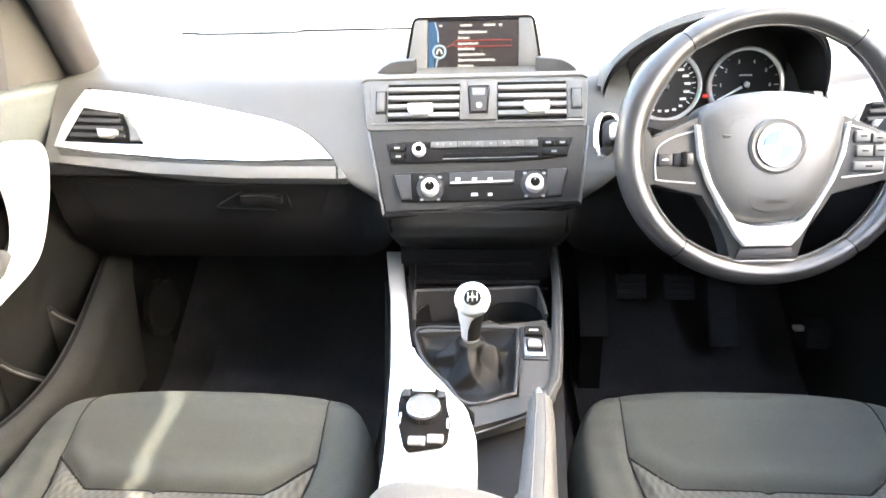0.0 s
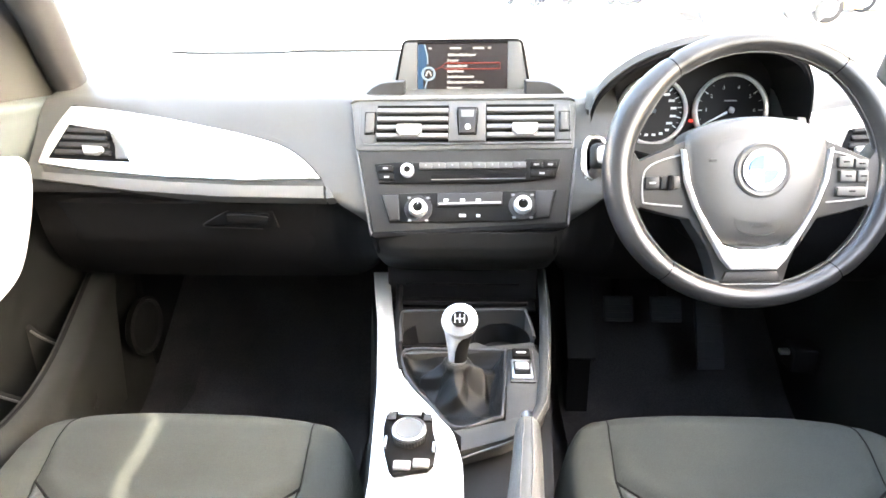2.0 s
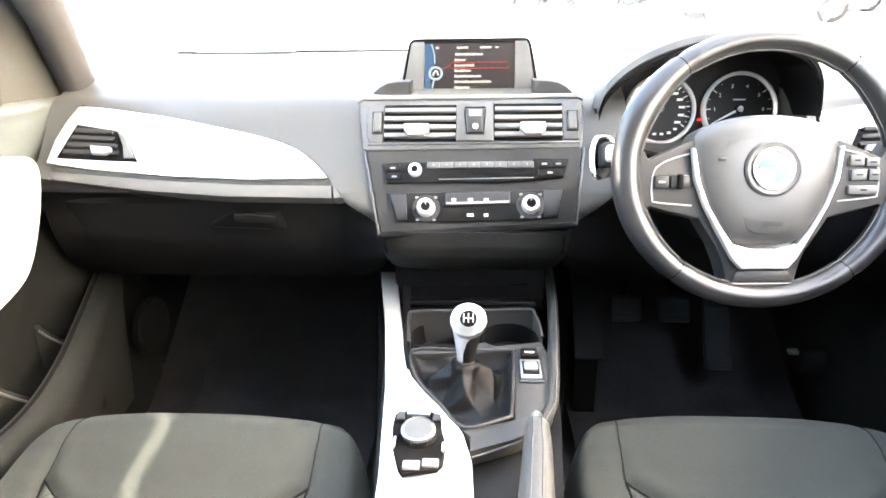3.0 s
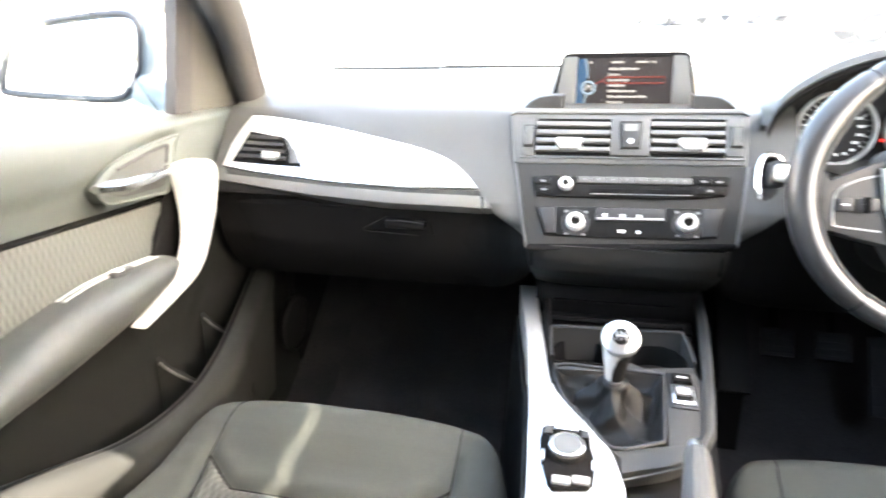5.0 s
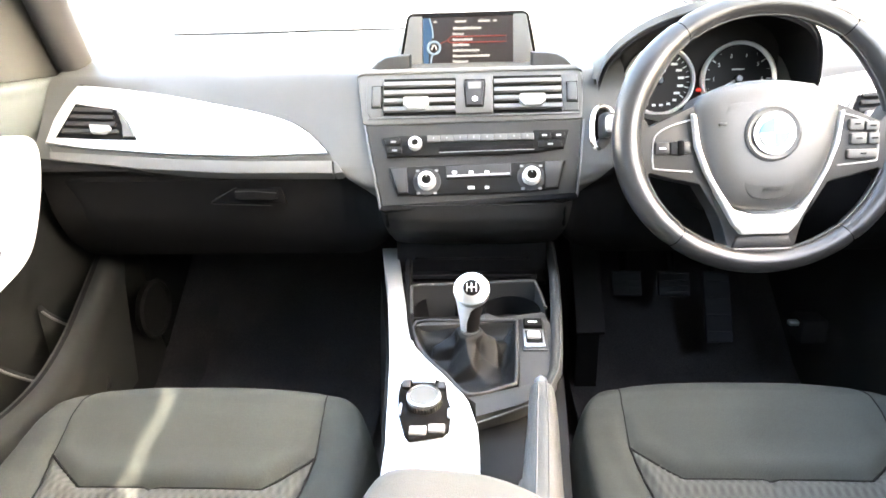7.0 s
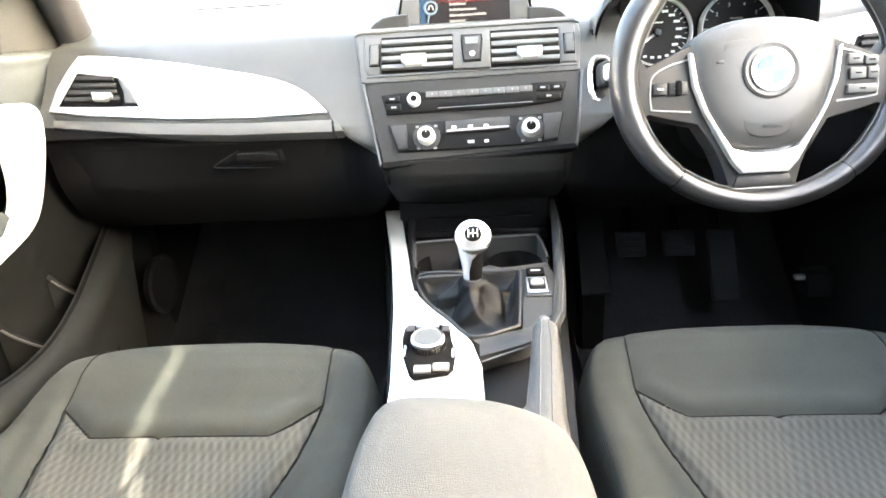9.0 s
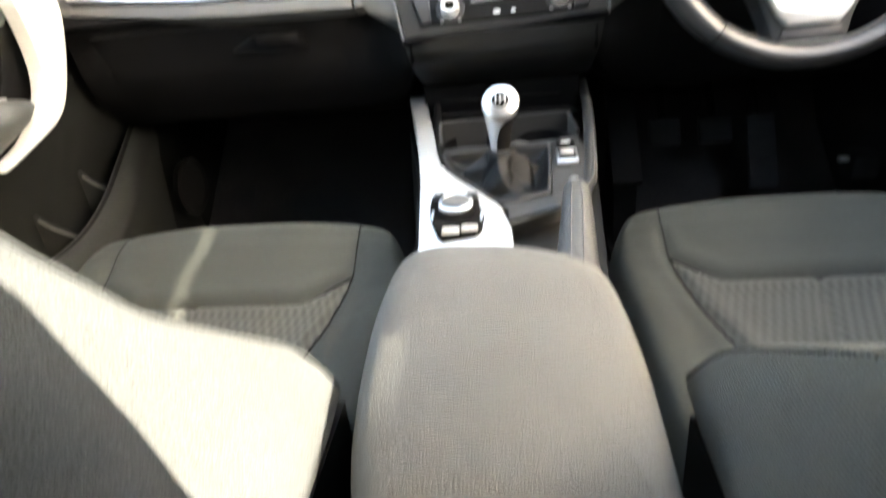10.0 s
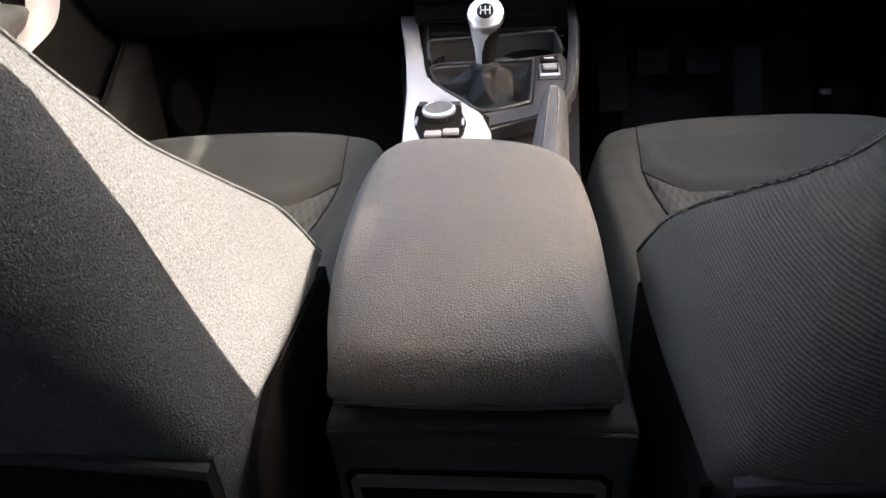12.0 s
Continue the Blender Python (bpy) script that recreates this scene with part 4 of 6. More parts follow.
cover = [(-0.092, 0.045), (-0.075, 0.060), (-0.045, 0.070), (0.0, 0.074), (0.045, 0.070), (0.075, 0.060), (0.092, 0.045), (0.092, 0.010), (0.083, -0.030), (0.068, -0.062), (0.047, -0.089), (0.0, -0.0970), (-0.047, -0.089), (-0.068, -0.062), (-0.083, -0.030), (-0.092, 0.010)]
cover = [(p.x, p.y) for p in curve([(x, y, 0) for x, y in cover], 5, True)]
pad = part("airbag_cover", loft([[WHEEL @ Vector((x * k, (y + 0.008) * k - 0.008, z)) for x, y in cover] for k, z in ((1.0, -0.035), (1.0, 0.002), (0.985, 0.0075), (0.95, 0.0120), (0.88, 0.0158), (0.76, 0.0186), (0.60, 0.0204), (0.40, 0.0213), (0.15, 0.0217))]), AIRBAG, wheel, "domed grey airbag cover", smooth=60)
on_wheel("pad_crease", [(-0.060, 0.030), (-0.055, 0.000), (-0.040, -0.045), (-0.022, -0.078), (0.022, -0.078), (0.040, -0.045), (0.055, 0.0), (0.060, 0.030), (0.04, 0.045), (-0.04, 0.045)], 0.0150, 0.0200, 0.003, AIRBAG, parent=pad)
badge = part("badge", lathe([(0.036, 0.018), (0.036, 0.0235), (0.033, 0.0250), (0.0275, 0.0235), (0.0, 0.0235)], WHEEL @ Matrix.Translation((0.002, 0.003, 0)), 40), AIRBAG, pad, "round badge with plain blue and white quarters")
part("badge_ring", lathe([(0.026, 0.0232), (0.026, 0.0255), (0.0235, 0.0258), (0.0215, 0.0245), (0.0, 0.0245)], WHEEL @ Matrix.Translation((0.002, 0.003, 0)), 40), SATIN, badge)
part("badge_rim", lathe([(0.0265, 0.0232), (0.0265, 0.0268), (0.0250, 0.0268), (0.0250, 0.0240)], WHEEL @ Matrix.Translation((0.002, 0.003, 0)), 40), CHROME, badge)
for q in range(4):
    pts = [(0.002, 0.003)] + [(0.002 + 0.0185 * math.cos(a), 0.003 + 0.0185 * math.sin(a)) for a in np.linspace(q * math.pi / 2, (q + 1) * math.pi / 2, 9)]
    part("badge_quarter", prism(pts, 0.024, 0.0268, 0, WHEEL), EMBLEM_BLUE if q % 2 else EMBLEM_WHITE, badge)
part("airbag_lettering", lettering("AIRBAG", 0.0075, WHEEL @ Matrix.Translation((0.004, -0.068, 0.0216))), KEYCAP, pad)
part("pad_clip", rbox((-0.066, 0.014, 0.0185), (-0.056, 0.018, 0.0212), 0.001, WHEEL), KEYCAP, pad)
vo = [(-0.098, 0.032), (-0.093, -0.010), (-0.080, -0.045), (-0.062, -0.078), (-0.042, -0.113), (-0.030, -0.1265), (0.030, -0.1265), (0.042, -0.113), (0.062, -0.078), (0.080, -0.045), (0.093, -0.010), (0.098, 0.032)]
vi = [(0.093, 0.030), (0.086, -0.012), (0.074, -0.044), (0.057, -0.073), (0.042, -0.094), (0.018, -0.1005), (-0.018, -0.1005), (-0.042, -0.094), (-0.057, -0.073), (-0.074, -0.044), (-0.086, -0.012), (-0.093, 0.030)]
on_wheel("spoke_trim", vo + vi, -0.015, 0.015, 0.004, KNOB, "satin silver V-shaped spoke trim", 1)
on_wheel("lower_spoke", [(-0.072, -0.070), (-0.052, -0.118), (-0.046, -0.140), (-0.050, -0.162), (0.050, -0.162), (0.046, -0.140), (0.052, -0.118), (0.072, -0.070)], -0.030, 0.004, 0.005, LEATHER, "black lower spoke", 1)
part("plate_edge", tube([WHEEL @ Vector((x, -0.1462, 0.006)) for x in (-0.044, -0.02, 0.02, 0.044)], 0.0009, 6), TAB_GREY, wheel, "thin silver edge of the lower spoke")
on_wheel("spoke_plate", [(-0.034, -0.1290), (-0.040, -0.1440), (0.040, -0.1440), (0.034, -0.1290)], -0.01, 0.008, 0.003, KEYCAP, "dark plate in the lower spoke", 1)
for s in (-1, 1):
    sp = on_wheel("side_spoke", [(s * 0.088, 0.045), (s * 0.150, 0.018), (s * 0.165, 0.040), (s * 0.165, -0.055), (s * 0.148, -0.044), (s * 0.120, -0.052), (s * 0.085, -0.060), (s * 0.060, -0.10), (s * 0.075, -0.02)], -0.025, 0.006, 0.004, SPOKE, "dark grey side spoke", 1)
    frame_line = ((0.095, 0.0250), (0.125, 0.0165), (0.143, 0.0045), (0.1465, -0.014), (0.1455, -0.0340), (0.140, -0.0385), (0.094, -0.0430))
    part("key_frame", tube([WHEEL @ Vector((s * p.x, p.y + 0.004 * (s > 0), 0.0065)) for p in curve([(x, y, 0) for x, y in frame_line], 4)], 0.0012, 6), TAB_GREY, sp, "thin silver key surround")
    for x0, x1, y0, y1 in ((0.1255, 0.1440, -0.0200, -0.0040), (0.0985, 0.1235, -0.0200, -0.0035)) if s < 0 else ((0.107, 0.126, 0.0060, 0.0205), (0.128, 0.1455, 0.0050, 0.0165), (0.109, 0.130, -0.0128, 0.0022), (0.132, 0.1465, -0.0128, 0.0022), (0.106, 0.1440, -0.0310, -0.0190)):
        a, b = sorted((s * x0, s * x1))
        # Right keys are paler: the bright light on them is put into the colour.
        k = part("spoke_key", rbox((a, y0, 0.003), (b, y1, 0.011), 0.002, WHEEL), KEYCAP if s < 0 else BEZEL, sp)
        part("key_mark", rbox(((a + b) / 2 - 0.004, (y0 + y1) / 2 - 0.0010, 0.0108), ((a + b) / 2 + 0.004, (y0 + y1) / 2 + 0.0010, 0.0115), 0, WHEEL), MARK if s < 0 else SOFT_BLACK, k)
part("thumb_roller", rbox((-0.1150, -0.0215, 0.004), (-0.1070, -0.0020, 0.015), 0.003, WHEEL), SOFT_BLACK, wheel)
part("column", loft([[Vector((0.379, 0.86, 0.86)) + Vector((0.05 * k * math.cos(a), d, 0.055 * k * math.sin(a) - 0.35 * d)) for a in np.linspace(0, 2 * math.pi, 20, endpoint=False)] for k, d in ((0.9, 0.02), (1.2, 0.05), (1.35, 0.12), (1.4, 0.25))]), LOWER, wheel, "dark column shroud")
for s in (-1, 1):
    part("stalk", tube(curve([(0.379 + s * 0.05, 0.93, 0.875), (0.379 + s * 0.10, 0.925, 0.885), (0.379 + s * 0.155, 0.92, 0.90)], 5), [0.006] * 5 + [0.007] * 5 + [0.006], 8), LOWER, wheel)

# ---- centre console ----
def zc(y):
    return 0.60 + 0.13 * (y - 0.6)


CONS = basis((0, 0.6, 0.60), (1, 0, 0), (0, 1, 0.13))               # its sloping top; local y = (y - 0.6) * 1.0084
console = thing("centre_console", "black centre console with a silver trim panel", "console", (0, 0.6, 0.28))


def on_console(name, outline, z0, z1, r, mat, label="", n=1, parent=None):
    pts = [(x, (y - 0.6) * 1.0084) for x, y in outline]
    pts = [(p.x, p.y) for p in curve([(x, y, 0) for x, y in pts], n, True)] if n > 1 else pts
    return part(name, prism(pts, z0, z1, r, CONS), mat, parent or console, label)


rows = []
for y in np.linspace(0.21, 1.06, 30):
    wl, wr = lerp(y, (0.15, 0.5, 0.8, 1.06), (0.085, 0.100, 0.128, 0.176)), lerp(y, (0.15, 0.5, 0.8, 1.06), (0.088, 0.098, 0.122, 0.140))
    top = 0.565 if y < 0.3 else zc(y) - (0.022 if y < 0.815 else 0.064)
    rows.append([(-wl - 0.02, y, 0.28), (-wl - 0.004, y, top - 0.06), (-wl, y, top), (wr, y, top), (wr + 0.004, y, top - 0.06), (wr + 0.02, y, 0.28)])
part("tunnel", loft(rows), PANEL_BLACK, console, "black console body")
on_console("trim_panel", [(-0.167, 1.045), (-0.156, 0.985), (-0.141, 0.912), (-0.126, 0.810), (-0.115, 0.731), (-0.110, 0.676), (-0.101, 0.579), (-0.098, 0.47), (0.004, 0.47), (0.005, 0.561), (0.003, 0.605), (-0.008, 0.649), (-0.020, 0.672), (-0.037, 0.694), (-0.064, 0.729), (-0.082, 0.757), (-0.093, 0.790), (-0.104, 0.85), (-0.116, 0.915), (-0.128, 0.985), (-0.139, 1.045)], -0.066, 0.004, 0.003, SILVER, "brushed silver console trim")
# shifter surround with its openings
on_console("surround_bridge", [(-0.088, 0.822), (-0.025, 0.822), (0.018, 0.839), (0.034, 0.829), (0.100, 0.842), (0.104, 0.826), (0.064, 0.818), (-0.088, 0.806)], -0.02, 0.002, 0.0015, SURROUND)
on_console("surround_right", [(0.062, 0.826), (0.100, 0.830), (0.112, 0.80), (0.105, 0.72), (0.092, 0.690), (0.060, 0.668), (0.054, 0.672)], -0.02, 0.002, 0.0015, SURROUND, "dark plate beside the gaiter")
on_console("surround_front", [(-0.016, 0.662), (-0.008, 0.655), (0.056, 0.676), (0.096, 0.692), (0.100, 0.705), (0.104, 0.698), (0.090, 0.668), (0.052, 0.643), (0.0, 0.622), (0.0, 0.645)], -0.02, 0.003, 0.002, SURROUND, "dark console edge")
part("edge_strip", tube([CONS @ Vector((x, (y - 0.6) * 1.0084, 0.003)) for x, y in ((0.002, 0.612), (0.052, 0.636), (0.070, 0.646))], 0.0013, 6), STRIP, console, "thin silver edge")
part("side_rail", tube([CONS @ Vector((x, (y - 0.6) * 1.0084, 0.000)) for x, y in ((0.132, 1.06), (0.128, 0.95), (0.120, 0.857), (0.110, 0.76), (0.102, 0.705), (0.086, 0.668), (0.075, 0.652))], 0.0085, 10), SPOKE, console, "dark padded rail")
# Pale tube stands for the thin highlight along the rail.
part("rail_line", tube([CONS @ Vector((x, (y - 0.6) * 1.0084, 0.008)) for x, y in ((0.135, 1.05), (0.131, 0.95), (0.124, 0.857), (0.114, 0.76), (0.106, 0.705), (0.090, 0.668))], 0.0012, 6), STRIP, console)
part("right_wall", slab([[CONS @ Vector((x, (y - 0.6) * 1.0084, z)) for x, y in ((0.133, 1.06), (0.128, 0.95), (0.121, 0.857), (0.113, 0.80))] for z in (0.0, -0.066)], (0.006, 0, 0)), LOWER, console)
part("side_rail", tube([CONS @ Vector((x, (y - 0.6) * 1.0084, 0.000)) for x, y in ((-0.118, 1.03), (-0.108, 0.93), (-0.096, 0.82), (-0.086, 0.77))], 0.006, 8), LOWER, console)
# cup holders
cups = on_console("cup_holder", [(-0.106, 0.832), (-0.112, 0.905), (-0.098, 0.926), (0.100, 0.936), (0.113, 0.920), (0.107, 0.846), (0.0, 0.836)], -0.066, -0.060, 0, SOFT_BLACK, "twin cup holder")
wall = [(-0.094, 0.832), (-0.1005, 0.898), (-0.090, 0.9135), (0.0, 0.9185), (0.084, 0.9255), (0.0965, 0.912), (0.103, 0.850)]
part("cup_wall", slab([[CONS @ Vector((x, (y - 0.6) * 1.0084, z)) for x, y, _ in curve([(x, y, 0) for x, y in wall], 5)] for z in (0.004, 0.000, -0.062)], (0, 0.007, 0.001)), SPOKE, cups, "dark wall of the cup holder")
part("cup_rim", tube([CONS @ Vector((p.x, (p.y - 0.6) * 1.0084, 0.004)) for p in curve([(x, y, 0) for x, y in wall], 5)], 0.0028, 8), SPOKE, cups, "grey rim")
part("cup_front", slab([[CONS @ Vector((x, (0.836 + 0.08 * max(0, x + 0.1) * 0.5 - 0.6) * 1.0084, z)) for x in np.linspace(-0.103, 0.105, 8)] for z in (-0.004, -0.062)], (0, -0.004, 0)), LOWER, cups)
for cx in (-0.054, 0.056):
    part("cup_well", lathe([(0.043, -0.060), (0.044, -0.030), (0.0445, -0.022), (0.0425, -0.022), (0.041, -0.056), (0.0, -0.057)], CONS @ Matrix.Translation((cx, 0.284, 0)), 36), SOFT_BLACK, cups, "round cup well")
part("storage_bin", rbox((-0.125, 0.955, 0.628), (0.115, 1.01, 0.634), 0.002), SOFT_BLACK, console, "shallow black storage bin")
part("bin_back", rbox((-0.135, 1.00, 0.63), (0.120, 1.015, 0.705), 0.003), SOFT_BLACK, console)
part("bin_ridge", rbox((-0.105, 0.992, 0.655), (0.090, 1.001, 0.660), 0.002), LOWER, console)
part("bin_ridge", rbox((-0.110, 0.950, 0.640), (0.100, 0.960, 0.648), 0.002), LOWER, console)
# two switches
sw = part("switch_frame", rbox((0.063, (0.747 - 0.6) * 1.0084, 0.000), (0.098, (0.822 - 0.6) * 1.0084, 0.0045), 0.002, CONS), KEYCAP, console, "grey switch frame")
part("switch", rbox((0.068, 0.198, 0.003), (0.093, 0.217, 0.010), 0.002, CONS), LOWER, sw)
sk = part("switch", rbox((0.066, 0.153, 0.003), (0.094, 0.194, 0.008), 0.002, CONS), SATIN, sw, "silver rocker switch")
part("switch_groove", rbox((0.0685, 0.1585, 0.0065), (0.0915, 0.1885, 0.0088), 0.001, CONS), SOFT_BLACK, sk)
part("switch_rocker", rbox((0.0705, 0.167, 0.007), (0.0895, 0.183, 0.013), 0.003, CONS), TAB_GREY, sk, "pale grey rocker")
part("switch_mark", rbox((0.074, 0.205, 0.0095), (0.087, 0.208, 0.0105), 0, CONS), MARK, sw)
# rotary controller
ctl = on_console("controller_plate", [(-0.094, 0.654), (-0.093, 0.674), (-0.082, 0.680), (-0.048, 0.680), (-0.036, 0.670), (-0.034, 0.649), (-0.028, 0.626), (-0.030, 0.596), (-0.036, 0.588), (-0.074, 0.580), (-0.080, 0.588), (-0.091, 0.624)], 0.002, 0.010, 0.002, LOWER, "black controller plate")
K0 = CONS @ Matrix.Translation((-0.061, 0.038, -0.002)) @ Matrix.Diagonal((0.86, 0.86, 0.92, 1))
part("controller_knob", lathe([(0.0245, 0.008), (0.0245, 0.012), (0.0235, 0.022), (0.0220, 0.0245)], K0, 40), KEYCAP, ctl, "black ribbed rotary knob")
for i in range(36):
    a = 2 * math.pi * i / 36
    part("knob_rib", rbox((-0.0009, 0.0228, 0.011), (0.0009, 0.0252, 0.0205), 0.0004, K0 @ Matrix.Rotation(a, 4, "Z"), seg=1), STACK, ctl)
part("knob_ring", lathe([(0.0237, 0.0212), (0.0235, 0.0252), (0.0205, 0.0267), (0.0195, 0.0250)], K0, 40), SATIN, ctl, "silver knob ring")
part("knob_cap", lathe([(0.0198, 0.0242), (0.0190, 0.0262), (0.0, 0.0258)], K0, 32), BEZEL, ctl, "grey knob cap")
for x0, x1, y0, y1, mt in ((-0.0745, -0.055, 0.585, 0.5965, TAB_GREY), (-0.053, -0.0345, 0.589, 0.6000, TAB_GREY), (-0.090, -0.080, 0.661, 0.675, KEYCAP), (-0.046, -0.037, 0.660, 0.672, KEYCAP), (-0.078, -0.050, 0.6705, 0.6785, SATIN), (-0.0325, -0.0295, 0.612, 0.626, SATIN), (-0.0895, -0.0865, 0.616, 0.634, SATIN)):
    part("controller_key", rbox((x0, (y0 - 0.6) * 1.0084, 0.009), (x1, (y1 - 0.6) * 1.0084, 0.0135), 0.0012, CONS), mt, ctl, "silver key" if mt is SATIN else "")
# tray beside the parking brake
part("tray", slab([[(x, y, 0.562 + 0.010 * ((x - 0.03) / 0.03) ** 2) for x in np.linspace(0.0, 0.062, 8)] for y in np.linspace(0.42, 0.63, 10)], (0, 0, -0.006)), LOWER, console, "black tray")

# ---- gear lever ----
lever = thing("gear_lever", "silver-topped gear lever in a black leather gaiter", "gear lever", (-0.012, 0.75, 0.60))
base = [(-0.086, 0.812), (-0.02, 0.817), (0.050, 0.817), (0.058, 0.813), (0.058, 0.804), (0.055, 0.745), (0.0505, 0.688), (0.047, 0.680), (0.038, 0.676), (-0.008, 0.660), (-0.040, 0.700), (-0.074, 0.750)]


def pleat(a):
    """A sharp-crested fold, steeper on one side."""
    u = (a / (2 * math.pi)) % 1.0
    return (u / 0.62 if u < 0.62 else (1 - u) / 0.38) ** 1.2


rings = []
STEM = Vector((-0.008, 0.765))
pts = [Vector((p.x, p.y)) for p in curve([(x, y, 0) for x, y in base], 16, True)]
HUB = Vector((-0.010, 0.750))
for u in np.linspace(0, 1, 34):
    # from the frame down into the hollow, then up the slack tent to the collar
    ring = []
    for p in pts:
        way = p - STEM
        a = math.atan2(way.y, way.x)
        if u < 0.3:
            k = 1.0 - 0.30 * u / 0.3
            q = HUB + (p - HUB) * k
            z = lerp(u, (0.0, 0.04, 0.10, 0.20, 0.30), (0.0, 0.002, -0.006, -0.013, -0.016))
            fold = 0.015 * (pleat(4 * a + 0.9 + 5 * u) - 0.45) * min(1.0, max(0.0, (u - 0.04) / 0.14))
        else:
            w = (u - 0.3) / 0.7
            r = lerp(w, (0.0, 0.12, 0.25, 0.40, 0.55, 0.68, 0.78, 0.86, 0.93, 1.0), (0.052, 0.046, 0.041, 0.0355, 0.0300, 0.0245, 0.0205, 0.0185, 0.0178, 0.0130))
            z = lerp(w, (0.0, 0.12, 0.25, 0.40, 0.55, 0.68, 0.78, 0.86, 0.93, 1.0), (-0.0175, -0.015, -0.010, -0.0035, 0.003, 0.0090, 0.0140, 0.0185, 0.0225, 0.0250))
            twist = 2.6 * w
            slack = lerp(w, (0.0, 0.3, 0.7, 0.85, 1.0), (1.0, 1.0, 0.7, 0.25, 0.0))
            fold = slack * (0.0150 * (pleat(4 * a + 0.9 + 1.5 + twist) - 0.45) + 0.0070 * (pleat(5 * a - 2.3 * twist + 2.0) - 0.45))
            long = 1.0 + 0.26 * max(0.0, -math.sin(a)) * (1 - w) ** 0.7
            q = STEM + way.normalized() * (r * long + fold)
        ring.append(CONS @ Vector((q.x, (q.y - 0.6) * 1.0084, max(z + 0.55 * fold, -0.0205))))
    rings.append(ring)
part("gaiter", loft(rings, caps=False), BOOT, lever, "creased black leather gaiter", smooth=60)
part("gaiter_frame", tube([CONS @ Vector((p.x, (p.y - 0.6) * 1.0084, 0.003)) for p in curve([(x, y, 0) for x, y in base], 4, True)], 0.0028, 8, True), KEYCAP, lever)
STICK = basis((-0.008, 0.767, 0.6435), (1, 0, 0), (0, 1, 0.05))
part("collar", lathe([(0.0138, -0.001), (0.0146, 0.000), (0.0142, 0.0015), (0.0132, 0.0020)], STICK, 24), FRAME, lever, "thin grey collar")
FACE = basis((-0.0045, 0.752, 0.709), (1, 0, 0), (0, 0.72, 0.69))      # the knob's face looks back and up
neck = [(-0.008, 0.767, 0.637), (-0.008, 0.768, 0.660), (-0.0075, 0.768, 0.676), (-0.006, 0.767, 0.688), (-0.005, 0.765, 0.700)]
rings = []
for p, w, d in zip(neck, (0.0118, 0.0136, 0.0168, 0.0200, 0.0225), (0.0118, 0.0132, 0.0155, 0.0172, 0.0180)):
    rings.append([Vector(p) + Vector((w * math.cos(a), d * math.sin(a), 0)) for a in np.linspace(0, 2 * math.pi, 28, endpoint=False)])
knob = part("knob", loft(rings), KNOB, lever, "satin silver gear knob")
part("knob_head", lathe([(0.0, -0.024), (0.012, -0.021), (0.0198, -0.013), (0.0236, -0.004), (0.0242, 0.001), (0.0228, 0.0055), (0.0190, 0.0080), (0.0, 0.0092)], FACE, 40), SATIN, knob, "satin silver knob head")
rings = []
for p, w, d, first in zip(neck, (0.0118, 0.0136, 0.0168, 0.0199, 0.0222), (0.0118, 0.0132, 0.0155, 0.0171, 0.0178), (-112, -104, -88, -62, -30)):
    rings.append([Vector(p) + Vector((w * 1.06 * math.cos(a), d * 1.06 * math.sin(a), 0)) for a in np.linspace(radians(first), radians(80), 16)] + [Vector(p)])
part("grip_inlay", loft(rings), LOWER, knob, "black leather inlay")
cap = part("shift_plate", lathe([(0.0115, 0.0080), (0.0110, 0.0096), (0.0, 0.0100)], FACE, 24), SOFT_BLACK, knob, "black shift pattern plate")
for p, q in (((-0.006, 0.006), (-0.006, -0.006)), ((0.0, 0.006), (0.0, -0.006)), ((0.006, 0.006), (0.006, -0.006)), ((-0.006, 0), (0.006, 0))):
    part("shift_line", tube([FACE @ Vector((p[0], p[1], 0.0102)), FACE @ Vector((q[0], q[1], 0.0102))], 0.0006, 5), MARK, cap)

# ---- parking brake ----
brake = thing("parking_brake", "grey stitched leather parking brake lever", "parking brake", (0.06, 0.5, 0.56))
spine = curve([(0.077, 0.642, 0.634), (0.0765, 0.625, 0.634), (0.073, 0.58, 0.628), (0.068, 0.53, 0.620), (0.062, 0.47, 0.610), (0.057, 0.42, 0.600)], 6)
rad = [lerp(p.y, (0.42, 0.48, 0.56, 0.61, 0.632, 0.642), (0.021, 0.0205, 0.0175, 0.0155, 0.0140, 0.009)) for p in spine]
part("grip", tube(spine, rad, 18, flat=0.9), GRIP, brake, "grey leather grip")
part("button", tube([(0.077, 0.640, 0.634), (0.0775, 0.652, 0.636), (0.0775, 0.655, 0.636)], [0.0075, 0.0072, 0.005], 14), SATIN, brake, "silver release button")
for dx in (-0.006, 0.006):
    part("stitching", tube([p + Vector((dx * (1 if p.y < 0.6 else 0.8), 0, r * 0.86)) for p, r in zip(spine[3:], rad[3:])], 0.0011, 5), STITCH, brake)
part("sleeve", tube([(0.063, 0.50, 0.612), (0.061, 0.475, 0.608), (0.056, 0.41, 0.598)], [0.0215, 0.024, 0.026], 18, flat=0.9), GRIP, brake)

